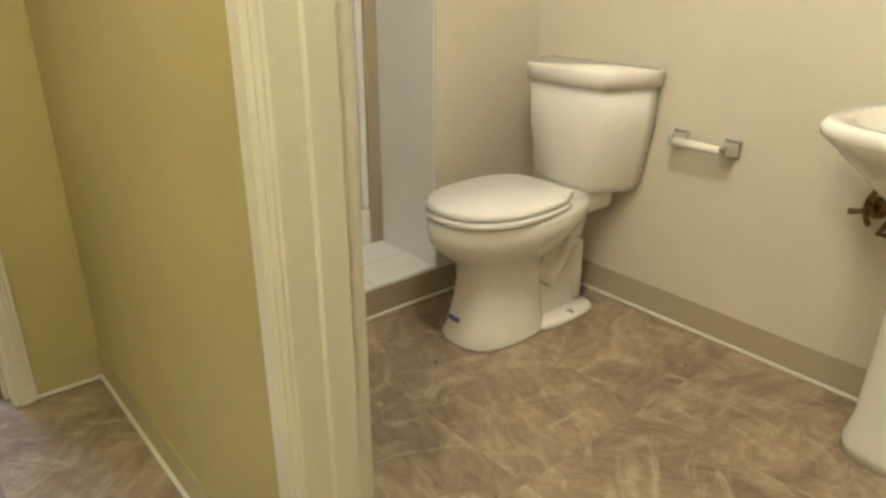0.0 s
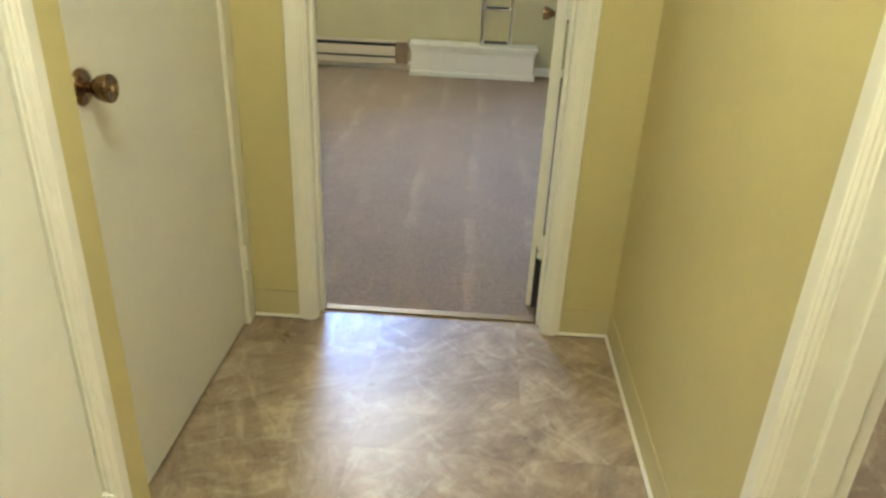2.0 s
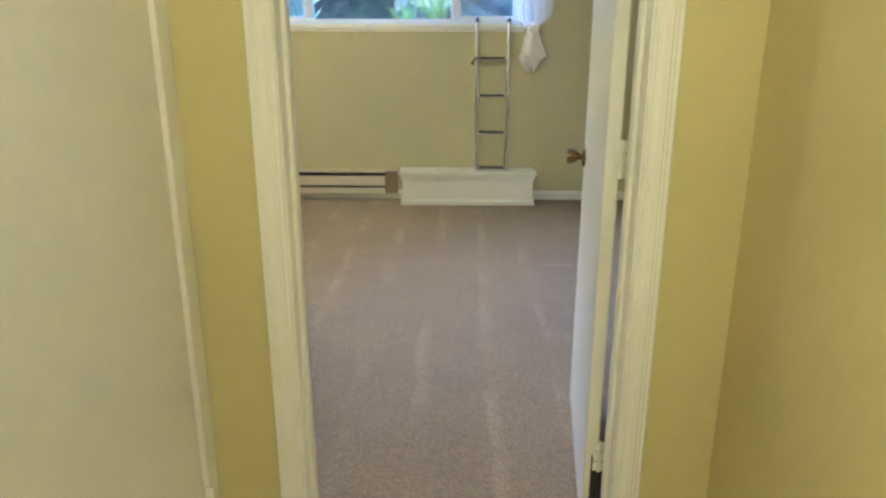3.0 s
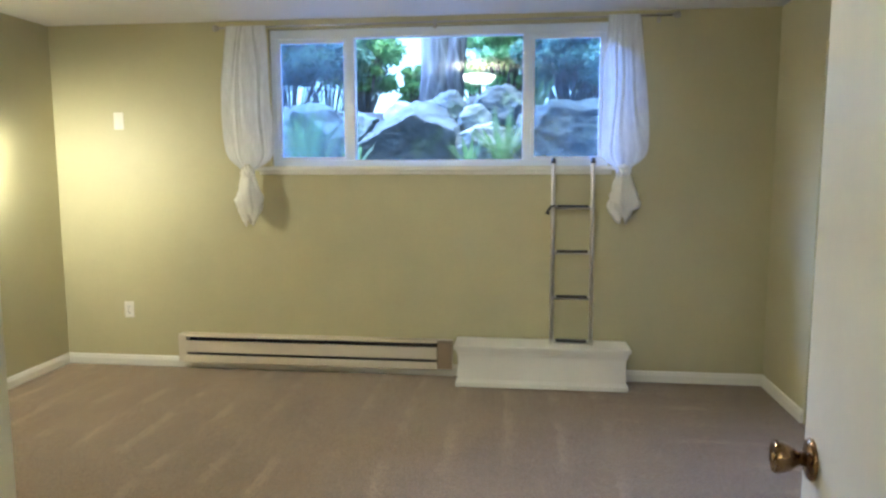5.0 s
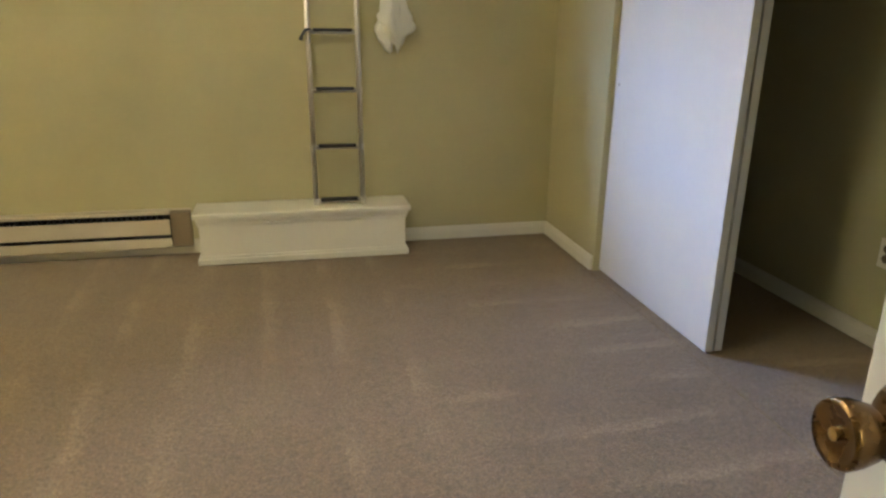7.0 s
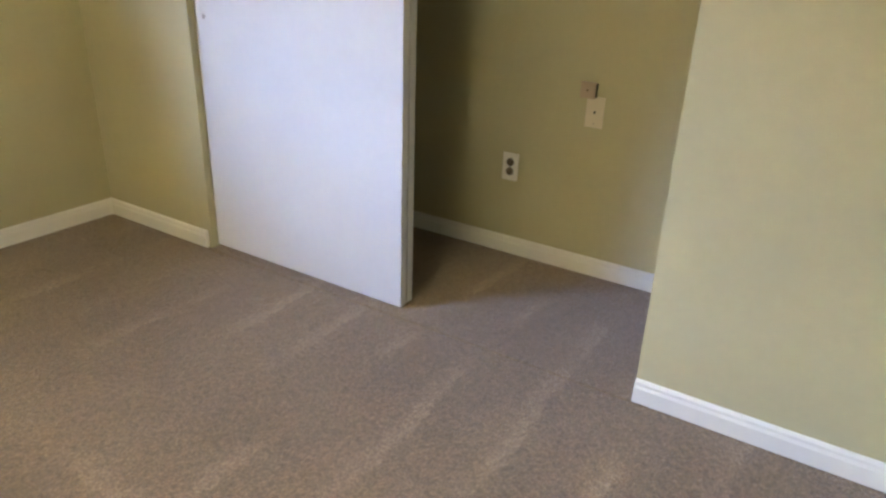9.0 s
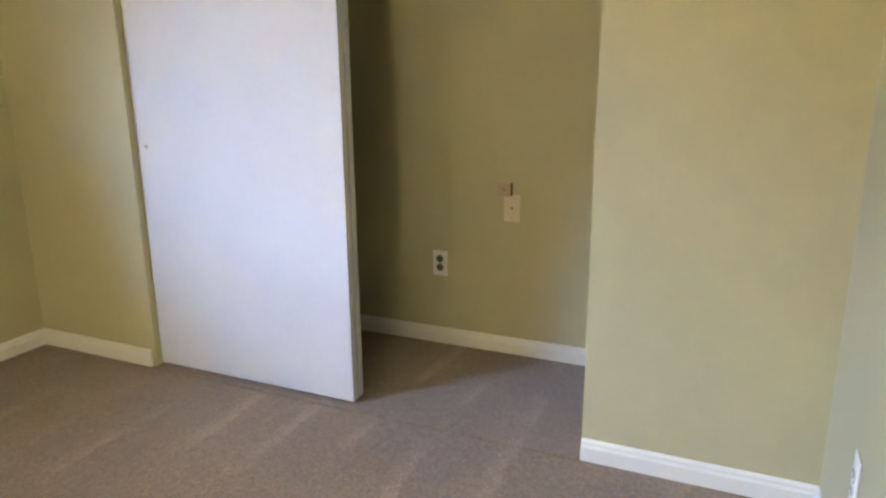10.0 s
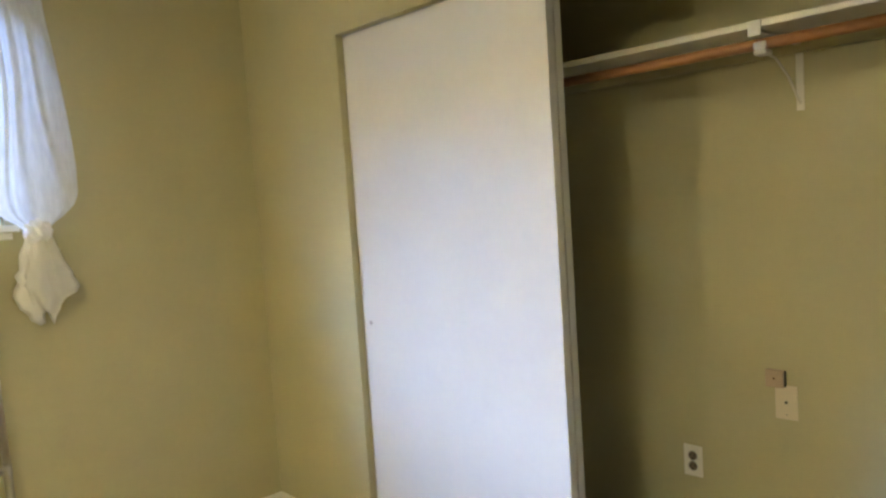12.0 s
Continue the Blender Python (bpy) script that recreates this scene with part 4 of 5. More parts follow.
def toilet(cy):
    t = thing("toilet", "white two-piece porcelain toilet with closed lid", "toilet", at=(0, 0, 0.001))
    rings = [egg(3.640, 3.985, cy, 0.126, 0.0, blunt=2.6), egg(3.638, 3.985, cy, 0.128, 0.012, blunt=2.6), egg(3.652, 3.975, cy, 0.117, 0.04, blunt=2.6),
             egg(3.672, 3.970, cy, 0.104, 0.13, blunt=2.5), egg(3.680, 3.975, cy, 0.099, 0.21, blunt=2.4), egg(3.672, 3.99, cy, 0.104, 0.25, blunt=2.3),
             egg(3.640, 4.04, cy, 0.124, 0.278, blunt=2.2, nose=0.03), egg(3.602, 4.09, cy, 0.152, 0.308, blunt=2.1, nose=0.06), egg(3.579, 4.13, cy, 0.171, 0.338, blunt=2.1, nose=0.09),
             egg(3.570, 4.16, cy, 0.180, 0.366, blunt=2.1, nose=0.1), egg(3.568, 4.17, cy, 0.182, 0.402, blunt=2.1, nose=0.1), egg(3.580, 4.16, cy, 0.173, 0.414, blunt=2.1, nose=0.1)]
    part("bowl", loft(rings), porcelain, t, "", True)
    part("rear_base", loft([egg(3.88, 4.19, cy, 0.085, 0.0, blunt=3.2), egg(3.88, 4.185, cy, 0.072, 0.03, blunt=3.2), egg(3.88, 4.17, cy, 0.062, 0.18, blunt=3.0), egg(3.88, 4.19, cy, 0.075, 0.30, blunt=3.0), egg(3.88, 4.20, cy, 0.085, 0.36, blunt=3.0)]), porcelain, t, "", True)
    part("deck", boxes((4.0, cy - 0.10, 0.34, 4.255, cy + 0.10, 0.418), bevel=0.03, seg=4), porcelain, t, "", True)
    for s in (-1, 1):
        y = cy + s * 0.044
        part("trapway", tube([(3.86, y, 0.26), (3.93, y + s * 0.012, 0.20), (3.985, y + s * 0.016, 0.15), (4.03, y + s * 0.014, 0.19), (4.07, y + s * 0.012, 0.26), (4.115, y + s * 0.008, 0.24), (4.13, y, 0.13), (4.13, y, 0.04)], [0.022, 0.03, 0.033, 0.034, 0.034, 0.034, 0.034, 0.036], 16), porcelain, t, "", True)
        part("bolt_cap", lathe([(0.0, 0), (0.014, 0), (0.013, 0.008), (0.006, 0.014), (0.0, 0.015)], 14, "z", (4.05, cy + s * 0.112, 0.016)), chrome, t, "", True)
        part("foot", loft([egg(3.90, 4.18, cy + s * 0.082, 0.056, 0.0, 24, 2.8), egg(3.905, 4.178, cy + s * 0.082, 0.054, 0.014, 24, 2.8), egg(3.93, 4.165, cy + s * 0.078, 0.042, 0.026, 24, 2.6)]), porcelain, t, "", True)
    def seat_ring(front, rear, half, z):
        return egg(front, rear, cy, half, z, nose=0.1, back=3.2)

    part("seat", loft([seat_ring(3.580, 4.02, 0.172, 0.415), seat_ring(3.573, 4.025, 0.179, 0.42), seat_ring(3.578, 4.022, 0.175, 0.433)]), seat_white, t, "white plastic seat", True)
    part("lid", loft([seat_ring(3.584, 4.02, 0.168, 0.4355), seat_ring(3.579, 4.022, 0.173, 0.439), seat_ring(3.582, 4.02, 0.170, 0.452), seat_ring(3.594, 4.012, 0.160, 0.457)]), seat_white, t, "white plastic lid, closed", True)
    for s in (-1, 1):
        part("seat_hinge", boxes((4.026, cy + s * 0.075 - 0.016, 0.4145, 4.056, cy + s * 0.075 + 0.016, 0.44), bevel=0.006, seg=3), seat_white, t, "", True)

    def tank_ring(z, front, fw, bw, back=4.268):
        mid = front + 0.02
        return [(front, cy - fw, z), (front - 0.006, cy, z), (front, cy + fw, z), (mid, cy + fw + 0.015, z), (back - 0.05, cy + bw, z), (back, cy + bw, z), (back, cy - bw, z), (back - 0.05, cy - bw, z), (mid, cy - fw - 0.015, z)]

    bm = loft([tank_ring(0.420, 4.115, 0.105, 0.165), tank_ring(0.445, 4.10, 0.115, 0.18), tank_ring(0.62, 4.082, 0.135, 0.205), tank_ring(0.752, 4.078, 0.14, 0.21)])
    bmesh.ops.bevel(bm, geom=[e for e in bm.edges if e.calc_face_angle(0) > 0.3], offset=0.009, segments=4, affect="EDGES", clamp_overlap=True)
    part("tank", bm, porcelain, t, "", True)
    bm = loft([tank_ring(0.753, 4.068, 0.147, 0.219), tank_ring(0.797, 4.066, 0.15, 0.222), tank_ring(0.803, 4.074, 0.145, 0.217)])
    bmesh.ops.bevel(bm, geom=[e for e in bm.edges if e.calc_face_angle(0) > 0.3], offset=0.005, segments=3, affect="EDGES", clamp_overlap=True)
    part("tank_lid", bm, porcelain, t, "", True)
    blue = paint("blue_print", (0.10, 0.12, 0.32), 0.5, 0.0)
    part("maker_label", boxes(*[(3.640 + 0.9 * (0.007 * k) ** 2 * 4, cy + 0.007 * k, 0.082, 3.648 + 0.9 * (0.007 * k) ** 2 * 4, cy + 0.007 * (k + 1), 0.094) for k in range(-2, 4)]), blue, t, "small dark blue printed mark")
    return t


toilet(-0.507)

tp = thing("paper_holder", "chrome toilet paper holder with white roller, empty", "paper holder", at=(BX, -0.884, 0.607))
for y in (-0.083, 0.083):
    post = part("post", loft([[(-0.0005 - d, y + sy * w, sz * h) for sy, sz in ((-1, -1), (1, -1), (1, 1), (-1, 1))] for d, w, h in ((0, 0.026, 0.026), (0.006, 0.026, 0.026), (0.010, 0.020, 0.020), (0.045, 0.011, 0.013), (0.062, 0.010, 0.014), (0.066, 0.007, 0.010))]), chrome, tp)
part("roller", tube([(-0.054, -0.074, 0), (-0.054, -0.02, 0), (-0.054, -0.018, 0), (-0.054, 0.074, 0)], [0.0115, 0.0115, 0.0135, 0.0135], 16), plastic_white, tp, "white plastic roller", True)


def basin(cx, cy):
    s = thing("pedestal_sink", "white porcelain pedestal sink against the wall", "sink")
    rings = [egg(4.0, BX - 0.03, cy, 0.10, 0.60, blunt=2.6), egg(3.93, BX - 0.01, cy, 0.17, 0.67, blunt=2.8), egg(3.87, BX - 0.002, cy, 0.235, 0.745, blunt=3.2), egg(3.845, BX - 0.002, cy, 0.258, 0.775, blunt=3.6), egg(3.842, BX - 0.002, cy, 0.262, 0.795, blunt=3.6), egg(3.855, BX - 0.003, cy, 0.252, 0.805, blunt=3.6), egg(3.89, BX - 0.09, cy, 0.21, 0.80, blunt=2.6), egg(3.93, BX - 0.12, cy, 0.16, 0.70, blunt=2.3), egg(3.99, BX - 0.16, cy, 0.08, 0.665, blunt=2.0)]
    part("basin", loft(rings), porcelain, s, "", True)
    part("pedestal", loft([egg(4.015, 4.20, cy, 0.104, 0.0), egg(4.013, 4.20, cy, 0.106, 0.03), egg(4.03, 4.19, cy, 0.092, 0.10), egg(4.03, 4.19, cy, 0.088, 0.30), egg(4.02, 4.20, cy, 0.092, 0.52), egg(4.0, 4.21, cy, 0.105, 0.63)]), porcelain, s, "", True)
    part("faucet", tube([(4.22, cy, 0.80), (4.22, cy, 0.87), (4.19, cy, 0.91), (4.12, cy, 0.91), (4.09, cy, 0.885)], [0.018, 0.015, 0.013, 0.012, 0.012], 12), chrome, s, "", True)
    return s


basin(4.06, -1.575)
sv = thing("supply_valve", "dark bronze sink supply valve with looped hose", "valve", at=(BX, -1.36, 0.535))
part("stub", tube([(-0.0005, 0, 0), (-0.05, 0, 0)], 0.009, 10), brass_old, sv)
part("flange", lathe([(0.0, -0.0005), (0.03, -0.0005), (0.026, -0.008), (0.0, -0.01)], 18, "x"), brass_old, sv)
part("handle", tube([(-0.04, 0.045, -0.012), (-0.045, 0.02, -0.004), (-0.05, 0, 0)], [0.009, 0.007, 0.008], 10), brass_old, sv, "small oval handle")
part("hose", tube([(-0.05 - 0.005 * math.sin(a), -0.035 + 0.042 * math.cos(a), 0.01 + 0.062 * math.sin(a)) for a in (0.4 * k for k in range(-2, 13))] + [(-0.07, -0.10, 0.10), (-0.10, -0.13, 0.16)], 0.007, 10), brass_old, sv, "dark braided hose")

# shower
structure("shower_ledge", boxes((2.883, -0.198, 0.0, 3.8215, 0.919, 0.112), bevel=0.004), acrylic, "white tiled ledge before the shower", "ledge")
structure("ledge_joint", boxes((2.884, -0.04, 0.1122, 3.815, -0.038, 0.1128), (3.25, -0.197, 0.1122, 3.252, 0.105, 0.1128), (3.56, -0.197, 0.1122, 3.562, 0.105, 0.1128)), cove_tan, "grey grout lines on the ledge", "grout")
shw = thing("shower_enclosure", "white shower base with grey framed glass panel", "shower")
part("base_curb", boxes((2.884, 0.108, 0.1125, 3.765, 0.20, 0.255), bevel=0.012, seg=3), acrylic, shw)
part("frame", boxes((3.700, 0.128, 0.256, 3.738, 0.165, 2.0), (2.884, 0.128, 0.256, 3.700, 0.165, 0.29), (2.884, 0.128, 1.965, 3.700, 0.165, 2.0), (2.884, 0.128, 0.29, 2.915, 0.165, 1.965), bevel=0.003), frame_grey, shw)
part("glass_panel", boxes((2.915, 0.143, 0.29, 3.700, 0.149, 1.965)), shower_glass, shw, "obscured bluish glass")
part("side_jamb", boxes((3.739, 0.115, 0.256, 3.765, 0.19, 2.0), bevel=0.004), acrylic, shw)
part("wall_strip", boxes((3.766, 0.109, 0.1135, 3.8205, 0.19, 2.0), bevel=0.003), cove_tan, shw, "tan filler strip")
part("side_panel", boxes((3.8155, -0.197, 0.1135, 3.8212, 0.108, 2.1), bevel=0.001), acrylic, shw, "plain white wall panel")
part("surround", boxes((2.8825, 0.9, 0.113, 3.8215, 0.9195, 2.1), (2.8825, 0.2, 0.113, 2.89, 0.9, 2.1), (3.815, 0.2, 0.113, 3.8215, 0.9, 2.1)), acrylic, shw)

# out-of-view lamps of hall and bathroom
hl = thing("hall_light", "small frosted glass ceiling light in the hall", "ceiling lamp", at=(2.15, -1.75, H))
part("canopy", lathe([(0.0, -0.0005), (0.09, -0.0005), (0.088, -0.02), (0.0, -0.022)], 24), nickel, hl)
part("shade", lathe([(0.0, -0.10), (0.05, -0.095), (0.085, -0.07), (0.092, -0.022), (0.08, -0.022), (0.0, -0.024)], 24), lit_glass, hl, "", True)


bl = thing("bathroom_light", "small frosted glass ceiling light in the bathroom", "ceiling lamp", at=(3.20, -1.25, H))
part("canopy", lathe([(0.0, -0.0005), (0.09, -0.0005), (0.088, -0.02), (0.0, -0.022)], 24), nickel, bl)
part("shade", lathe([(0.0, -0.10), (0.05, -0.095), (0.085, -0.07), (0.092, -0.022), (0.08, -0.022), (0.0, -0.024)], 24), lit_glass, bl, "", True)

# ---- garden outside the window ----
def ground_z(x, y):
    rise = min(max((y - 6.1) / 1.25, 0), 1)
    rise = rise * rise * (3 - 2 * rise)
    far = max(0, y - 9) * 0.012
    return 1.24 + 0.75 * rise + far + 0.06 * noise.noise((x * 0.8, y * 0.8, 0.3)) + 0.03 * noise.noise((x * 3, y * 3, 1.3))


ys = [4.436 + 0.16 * k for k in range(30)] + [9.4, 10.2, 11.5, 14, 18, 25, 40, 70, 140, 400]
xs = [-300, -90, -40, -20, -12, -8, -6] + [-4.5 + 0.2 * k for k in range(56)] + [8, 10, 14, 20, 40, 90, 300]
verts = [(x, y, ground_z(x, y)) for y in ys for x in xs]
nx = len(xs)
faces = [(j * nx + i, j * nx + i + 1, (j + 1) * nx + i + 1, (j + 1) * nx + i) for j in range(len(ys) - 1) for i in range(nx - 1)]
me = bpy.data.meshes.new("ground")
me.from_pydata(verts, [], faces)
me.materials.append(soil)
tagged(new("ground", me), "dark garden soil rising behind the window", "ground", kind="structure")


def boulder(x, y, z, sx, sy, sz, seed, mat, label, turn=0.0, faces=()):
    bm = bmesh.new()
    bmesh.ops.create_icosphere(bm, subdivisions=5, radius=1)
    rnd = random.Random(seed)
    planes = [(Vector((rnd.uniform(-1, 1), rnd.uniform(-1, 1), rnd.uniform(-0.4, 1))).normalized(), rnd.uniform(0.58, 0.86)) for _ in range(12)]
    if faces:
        planes = [(Vector(nrm).normalized(), d) for nrm, d in faces] + [(nrm, max(d, 0.8)) for nrm, d in planes]
    off = Vector((seed * 3.1, seed * 1.7, 0))
    for v in bm.verts:
        p = v.co
        for nrm, d in planes:
            e = p.dot(nrm) - d
            if e > 0:
                p = p - nrm * e
        p = p * (1 + 0.10 * noise.noise(p * 1.8 + off) + 0.055 * noise.noise(p * 5 + off) + 0.028 * noise.noise(p * 13 + off) + 0.012 * noise.noise(p * 30 + off))
        v.co = Vector((p.x * sx, p.y * sy, p.z * sz))
    bmesh.ops.rotate(bm, verts=bm.verts, matrix=Matrix.Rotation(turn, 3, "Z"))
    o = part("boulder", bm, mat)
    o.location = (x, y, z)
    return tagged(o, label, "rock", "rockery boulders")


ROUND = (((0.1, -1, 0.25), 0.8), ((-0.3, -0.2, 0.95), 0.82))
FRONT = ((0.02, -1, -0.16), 0.40)
boulder(1.02, 6.45, 1.50, 0.66, 0.50, 0.58, 3, rock_grey, "large angular grey boulder with a pale top", 0.0, (FRONT, ((-0.55, -0.28, 0.80), 0.66), ((0.42, -0.34, 0.84), 0.74), ((0.95, -0.2, 0.3), 0.76), ((-0.95, -0.1, 0.1), 0.84)))
boulder(1.31, 7.05, 1.93, 0.22, 0.24, 0.27, 5, rock_grey, "rounded grey boulder behind the large one", 0.3, ROUND)
boulder(1.82, 7.15, 1.98, 0.33, 0.28, 0.30, 8, rock_grey, "broad grey boulder under the tree", -0.2, ROUND)
boulder(1.61, 6.50, 1.86, 0.165, 0.16, 0.155, 11, rock_pale, "small pale boulder in the rockery", 0.5, ROUND)
boulder(1.68, 6.34, 1.60, 0.28, 0.22, 0.22, 13, rock_pale, "pale mossy boulder among ferns", 0.2, ROUND)
boulder(2.60, 6.55, 1.62, 0.68, 0.42, 0.50, 17, rock_grey, "wide mossy grey boulder beside the ladder end", 0.1, (((0.0, -1, 0.1), 0.6), ((0.1, -0.3, 0.95), 0.74), ((-0.9, -0.2, 0.3), 0.85)))
boulder(3.40, 6.75, 1.60, 0.46, 0.4, 0.42, 19, rock_grey, "grey boulder at the end of the bank")
boulder(0.86, 7.05, 1.86, 0.34, 0.26, 0.25, 23, rock_pale, "pale flat boulder high on the bank", -0.3)
boulder(-0.02, 6.75, 1.80, 0.36, 0.30, 0.30, 29, rock_grey, "blue-grey boulder behind the fern")
boulder(-0.85, 6.65, 1.70, 0.46, 0.36, 0.36, 31, rock_grey, "grey boulder on the bank")
boulder(0.33, 6.35, 1.56, 0.20, 0.2, 0.24, 37, rock_grey, "low dark stone by the fern")
boulder(0.44, 6.62, 1.74, 0.20, 0.18, 0.16, 39, rock_grey, "dark stone wedged beside the large boulder")
boulder(2.55, 5.05, 1.32, 0.13, 0.10, 0.10, 41, rock_pale, "small pale stone under the window")
boulder(2.30, 5.15, 1.30, 0.10, 0.09, 0.08, 43, rock_pale, "small pale stone under the window")
for k, (bx, by, bz, br) in enumerate(((1.12, 7.3, 1.92, 0.24), (1.58, 7.3, 1.96, 0.22), (2.2, 6.85, 1.78, 0.27), (2.45, 7.2, 1.80, 0.30), (0.30, 7.05, 1.84, 0.24), (-0.5, 7.0, 1.80, 0.30), (2.95, 7.05, 1.74, 0.32), (2.05, 6.45, 1.52, 0.24), (-0.45, 6.2, 1.42, 0.26), (3.3, 6.1, 1.42, 0.32), (-1.5, 6.4, 1.5, 0.34))):
    boulder(bx, by, bz, br * 1.25, br, br * 0.85, 100 + k, rock_pale if k % 3 == 0 else rock_grey, "weathered rockery stone packed between larger boulders", 0.7 * k)
boulder(-2.0, 7.0, 1.8, 0.5, 0.4, 0.4, 47, rock_grey, "grey boulder on the bank")


def leaf_cloud(clumps, per, size, seed):
    """Many small folded leaves round clump centres of (x, y, z, radius)."""
    rng = np.random.default_rng(seed)
    V, F = [], []
    for cx, cy, cz, r in clumps:
        n = int(per * r * r)
        d = rng.normal(size=(n, 3))
        d /= np.linalg.norm(d, axis=1)[:, None]
        rad = r * rng.uniform(0.35, 1.05, n)[:, None]
        c = np.array([cx, cy, cz]) + d * rad * [1, 1, 0.75]
        ax = rng.normal(size=(n, 3)) + d * 0.8 + [0, 0, -0.35]
        ax /= np.linalg.norm(ax, axis=1)[:, None]
        sd = np.cross(ax, rng.normal(size=(n, 3)))
        sd /= np.linalg.norm(sd, axis=1)[:, None]
        up = np.cross(ax, sd)
        L = size * rng.uniform(0.6, 1.3, n)[:, None]
        W = L * rng.uniform(0.28, 0.42, n)[:, None]
        quad = np.stack([c - ax * L * 0.5, c + sd * W * 0.5 + up * W * 0.2, c + ax * L * 0.5, c - sd * W * 0.5 + up * W * 0.2], 1)
        base = sum(len(q) for q in V)
        V.append(quad.reshape(-1, 3))
        k = base + 4 * np.arange(n)[:, None]
        F.append(np.concatenate([k + [0, 1, 2], k + [0, 2, 3]], 0))
    return np.concatenate(V), np.concatenate(F)


def crown(name, clumps, per, size, seed, mat, parent):
    v, f = leaf_cloud(clumps, per, size, seed)
    me = bpy.data.meshes.new(name)
    me.from_pydata(v.tolist(), [], f.tolist())
    me.materials.append(mat)
    o = new(name, me)
    o.parent = parent
    return tagged(o, kind="stuff")


def shrub(x, y, z, w, h, seed, mat, label, size=0.09, per=900):
    t = thing("shrub", label, "shrub", "garden shrubs")
    rnd = random.Random(seed)
    clumps = []
    bm = bmesh.new()
    for k in range(38):
        a, r = rnd.uniform(0, 6.28), w * math.sqrt(rnd.uniform(0.02, 1))
        c = (x + r * math.cos(a), y + 0.6 * r * math.sin(a), z + h * rnd.uniform(0.24, 1.0), rnd.uniform(0.17, 0.32) * w)
        clumps.append(c)
        bx, by = x + 0.2 * r * math.cos(a), y + 0.12 * r * math.sin(a)
        mid = (bx * 0.5 + c[0] * 0.5 + rnd.uniform(-0.05, 0.05), by * 0.5 + c[1] * 0.5, z + (c[2] - z) * 0.55)
        add_tube(bm, [(bx, by, ground_z(bx, by) - 0.05), mid, c[:3]], [0.012, 0.009, 0.004], 6)
    part("branches", bm, bark, t)
    crown("leaves", clumps, per / (w * w) * 1.0, size, seed, mat, t)
    return t


DARK, BRIGHT = "dense dark-leaved garden shrub behind the rocks", "bright green leafy shrub behind the rocks"
for x, y, z, w, h, seed in ((-0.75, 8.1, 2.12, 0.85, 1.2, 1), (-1.9, 8.0, 2.1, 0.95, 1.4, 2), (2.95, 8.2, 2.12, 0.85, 1.2, 4), (3.9, 8.0, 2.1, 0.9, 1.3, 5), (-3.2, 8.6, 2.1, 1.1, 1.8, 7), (5.2, 8.4, 2.1, 1.1, 1.7, 8), (2.55, 7.9, 2.15, 0.5, 0.9, 12), (-1.2, 7.6, 2.1, 0.6, 1.0, 13), (3.5, 7.6, 2.05, 0.7, 1.0, 14), (-0.9, 10.2, 2.3, 0.8, 1.3, 17), (2.9, 10.0, 2.3, 0.8, 1.3, 18), (3.9, 10.3, 2.3, 0.9, 1.4, 19)):
    shrub(x, y, z, w, h, seed, leaf_dark, DARK, 0.10, 5200)
for x, y, z, w, h, seed, per in ((0.08, 8.35, 2.08, 0.42, 1.15, 3, 1700), (0.72, 8.6, 2.06, 0.20, 0.55, 9, 1500), (1.85, 8.45, 2.10, 0.48, 1.0, 6, 2300), (2.1, 9.4, 2.2, 0.6, 1.3, 15, 2300), (-0.2, 9.3, 2.2, 0.55, 1.25, 16, 1700), (1.45, 10.2, 2.2, 0.6, 1.4, 20, 2000)):
    shrub(x, y, z, w, h, seed, leaf_bright, BRIGHT, 0.10, per)


def tree(x, y, seed, label, r0=0.2, h=5.5, leaves=leaf_bright):
    t = thing("tree", label, "tree", "garden trees")
    rnd = random.Random(seed)
    z = ground_z(x, y)
    bm = bmesh.new()
    trunk = [(x + 0.06 * math.sin(k * 0.9) - 0.05 * k, y + 0.03 * k, z - 0.1 + h * k / 9) for k in range(10)]
    rad = [r0 * (1.35 if k == 0 else 1.0) * (1 - 0.075 * k) for k in range(10)]
    add_tube(bm, trunk, rad, 18)
    add_tube(bm, [(x + r0 * 0.8, y - 0.05, z - 0.1), (x + r0 * 0.95, y - 0.05, z + 0.5), (x + r0 * 1.3, y, z + 1.2), (x + r0 * 2.2, y + 0.1, z + 2.4)], [r0 * 0.75, r0 * 0.55, r0 * 0.5, r0 * 0.3], 12)
    for v in bm.verts:
        v.co += Vector((noise.noise(v.co * 6) * 0.03, noise.noise(v.co * 6 + Vector((5, 0, 0))) * 0.03, 0))
    part("trunk", bm, bark, t, "rough grey bark", True)
    limbs = bmesh.new()
    clumps = []
    for k in range(16):
        zc = z + h * rnd.uniform(0.45, 1.0)
        a, r = rnd.uniform(0, 6.28), rnd.uniform(0.5, 1.9)
        c = (x + r * math.cos(a), y + r * math.sin(a), zc)
        f = min(0.95, (zc - z) / h * 0.8)
        q = trunk[int(f * 9)]
        add_tube(limbs, [q, ((q[0] + c[0]) / 2, (q[1] + c[1]) / 2, (q[2] + zc) / 2 + 0.15), c], [0.06, 0.04, 0.015], 6)
        clumps.append((*c, rnd.uniform(0.45, 0.8)))
    part("limbs", limbs, bark, t)
    crown("leaves", clumps, 420, 0.11, seed, leaves, t)
    return t


tree(1.10, 7.75, 61, "old garden tree with a split grey trunk")
tree(5.0, 13.5, 63, "leafy tree farther back in the garden", 0.16, 6, leaf_dark)
tree(6.8, 16, 64, "leafy tree farther back in the garden", 0.16, 6.5, leaf_bright)


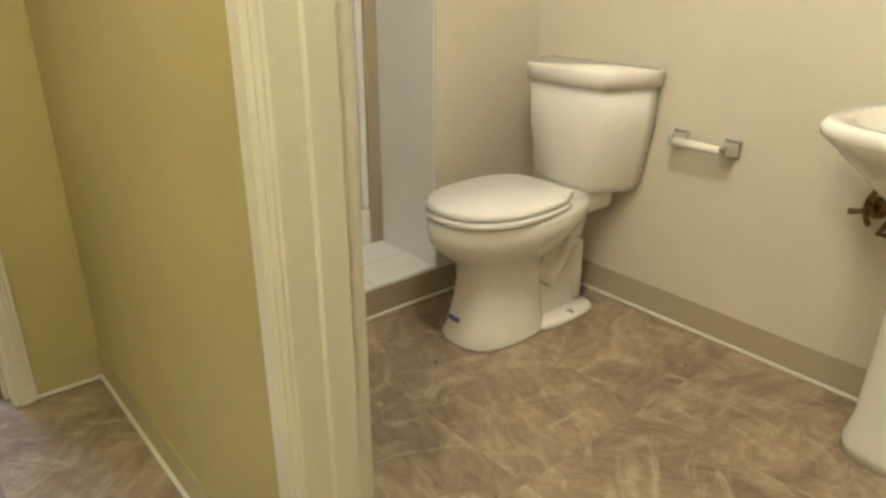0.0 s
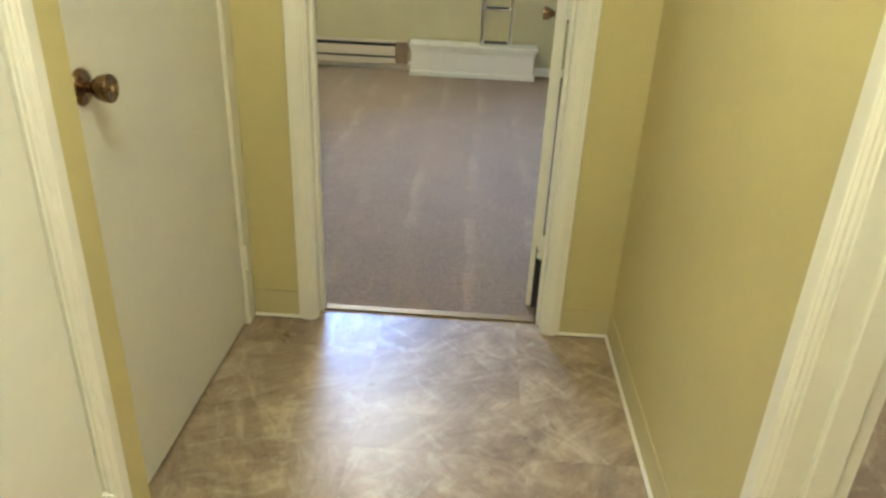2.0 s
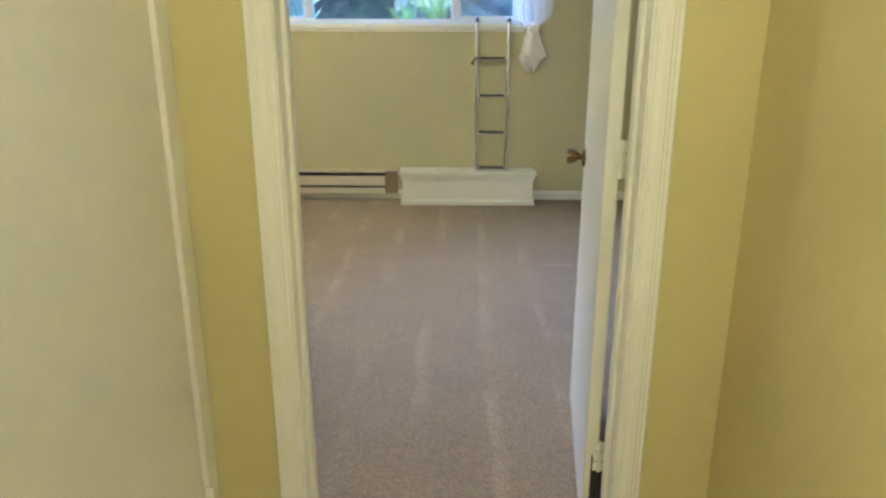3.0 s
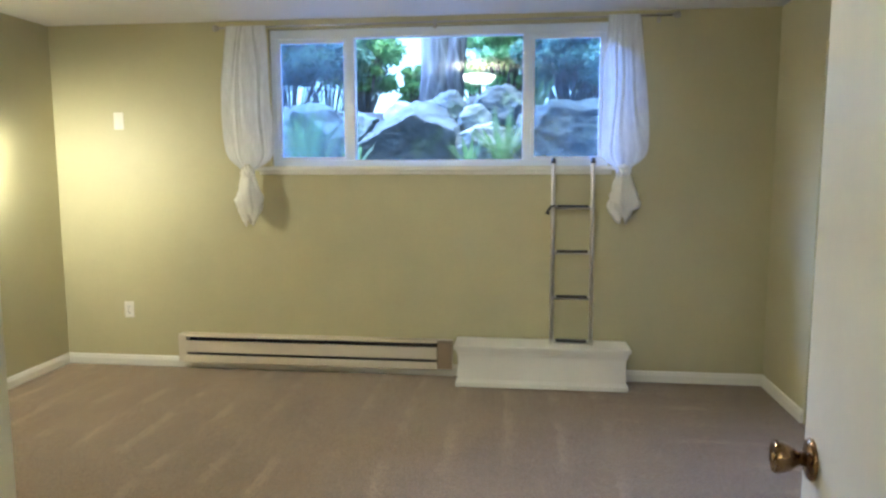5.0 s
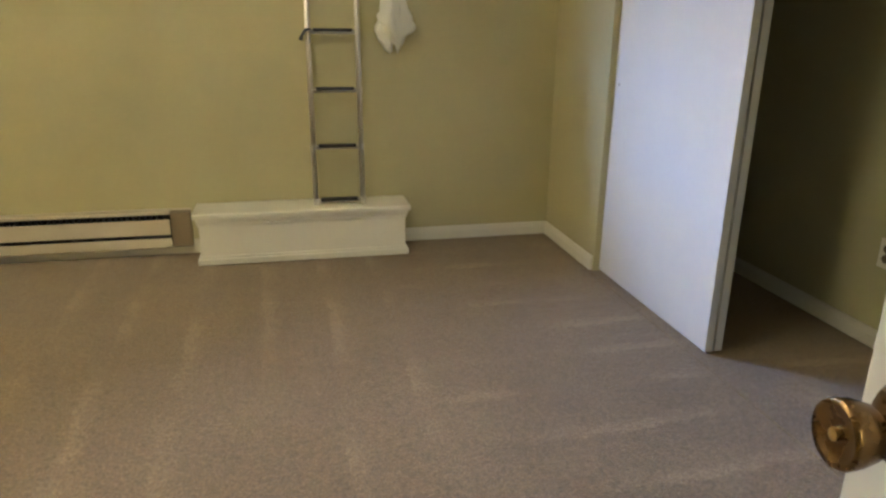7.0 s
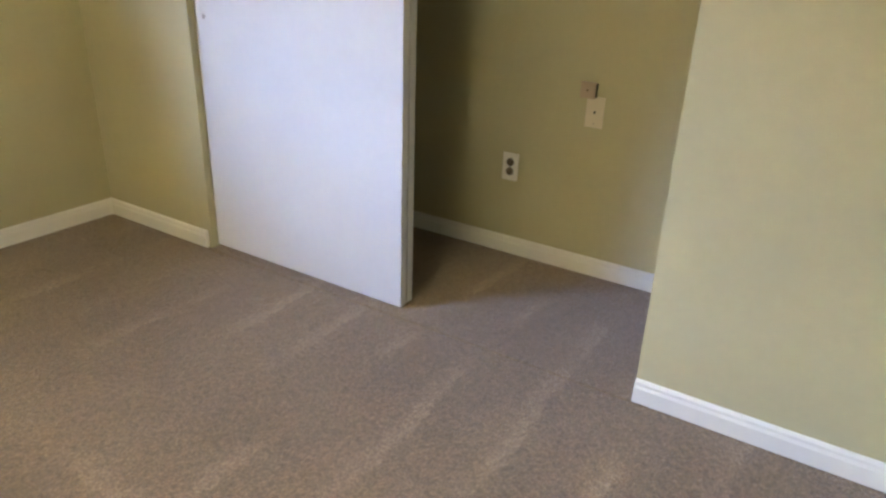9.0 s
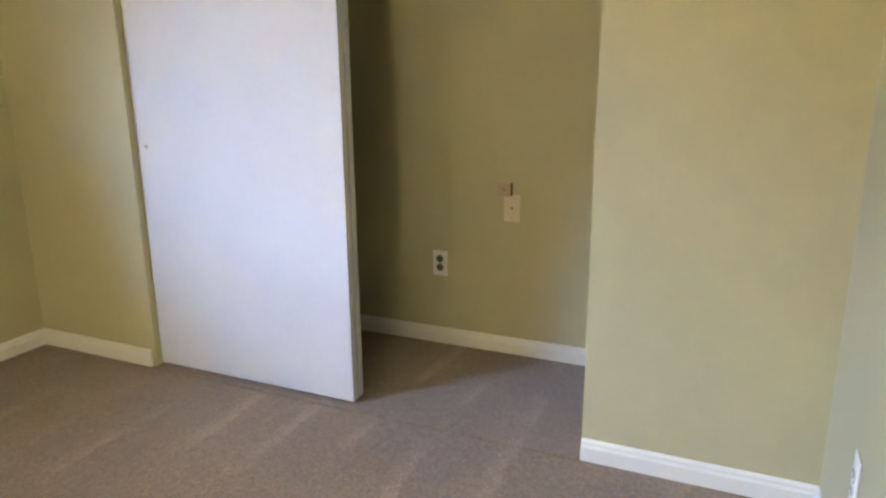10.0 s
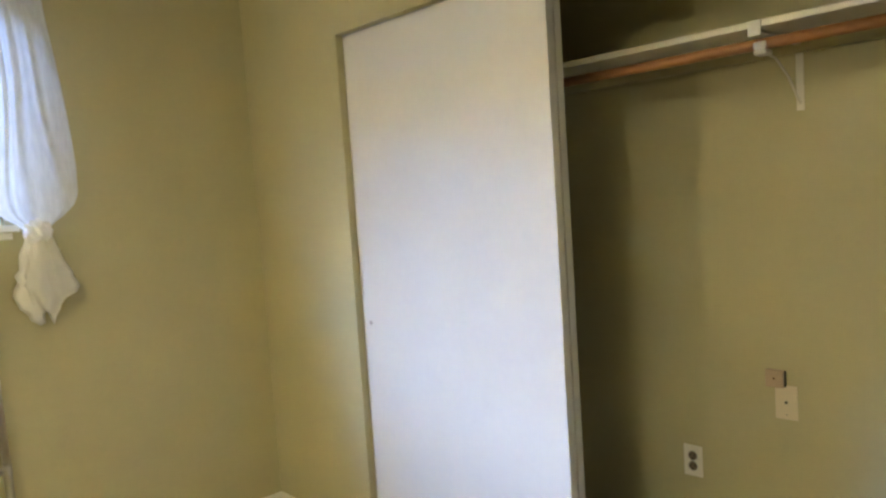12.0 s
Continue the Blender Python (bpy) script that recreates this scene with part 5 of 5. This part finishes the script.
def fern(x, y, z, n, length, seed, label):
    t = thing("fern", label, "fern", "garden ferns")
    rnd = random.Random(seed)
    V, F = [], []
    for k in range(n):
        a = 6.283 * k / n + rnd.uniform(-0.2, 0.2)
        L = length * rnd.uniform(0.75, 1.1)
        lean = rnd.uniform(0.15, 0.7)
        pts = []
        for i in range(31):
            u = i / 30
            r = L * lean * u
            pts.append(Vector((x + r * math.cos(a), y + r * math.sin(a), z + L * (u * 1.05 - 0.55 * u * u * lean))))
        for i in range(1, 30):
            d = (pts[i + 1] - pts[i - 1]).normalized()
            side = d.cross(Vector((0, 0, 1))).normalized()
            w = 0.055 * length * math.sin(math.pi * min(1, 0.12 + 0.88 * i / 30)) ** 0.7
            for s in (-1, 1):
                b = len(V)
                tip = pts[i] + side * s * w * 1.6 + d * w * 0.5 + Vector((0, 0, -0.25 * w))
                V += [pts[i] - d * 0.004, tip, pts[i] + d * 0.004]
                F.append((b, b + 1, b + 2))
    me = bpy.data.meshes.new("fronds")
    me.from_pydata([tuple(v) for v in V], [], F)
    me.materials.append(fern_green)
    o = new("fronds", me)
    o.parent = t
    tagged(o, kind="stuff")
    bm = bmesh.new()
    bmesh.ops.create_icosphere(bm, subdivisions=2, radius=0.05)
    bmesh.ops.translate(bm, verts=bm.verts, vec=(x, y, z))
    part("crown_base", bm, bark, t)
    return t


fern(0.24, 5.75, 1.26, 18, 0.78, 71, "tall sword fern outside the window")
fern(-0.02, 6.1, 1.34, 20, 0.66, 72, "sword fern against the boulders")
fern(1.90, 5.95, 1.34, 26, 0.62, 73, "yellow-green fern between boulders")
fern(1.62, 5.75, 1.30, 18, 0.40, 74, "small fern at the foot of the rocks")
fern(0.60, 5.8, 1.32, 12, 0.38, 75, "small fern at the foot of the rocks")
fern(2.25, 7.6, 2.0, 14, 0.45, 76, "fern on top of the bank")
fern(3.0, 5.7, 1.3, 16, 0.5, 77, "sword fern outside the window")


# ---- vinyl floor tiles ----
T = 0.457
tile_me = {}


def tile(x0, y0, x1, y1, parent):
    w, d = round(x1 - x0, 3), round(y1 - y0, 3)
    if w < 0.01 or d < 0.01:
        return
    if (w, d) not in tile_me:
        bm = boxes((-w / 2 + 0.0001, -d / 2 + 0.0001, -0.012, w / 2 - 0.0001, d / 2 - 0.0001, 0.0))
        me = bpy.data.meshes.new("vinyl_tile")
        bm.to_mesh(me)
        bm.free()
        me.materials.append(vinyl)
        tile_me[(w, d)] = me
    o = new("vinyl_tile", tile_me[(w, d)])
    o.location = ((x0 + x1) / 2, (y0 + y1) / 2, 0)
    o.parent = parent


vf = thing("vinyl_floor", "brown marbled vinyl tile floor of hall and bathroom", "floor", kind="structure")
gx = [1.987 + T * k for k in range(-2, 7)]
gy = [-1.08 + T * k for k in range(-6, 4)]
for i in range(len(gx) - 1):
    for j in range(len(gy) - 1):
        ax, bx = max(gx[i], 1.40), min(gx[i + 1], BX)
        ay, by = max(gy[j], -3.2), min(gy[j + 1], 0.08)
        if ax >= HX1 - 0.01 and ay > -0.19:
            continue
        tile(ax, ay, bx, by, vf)
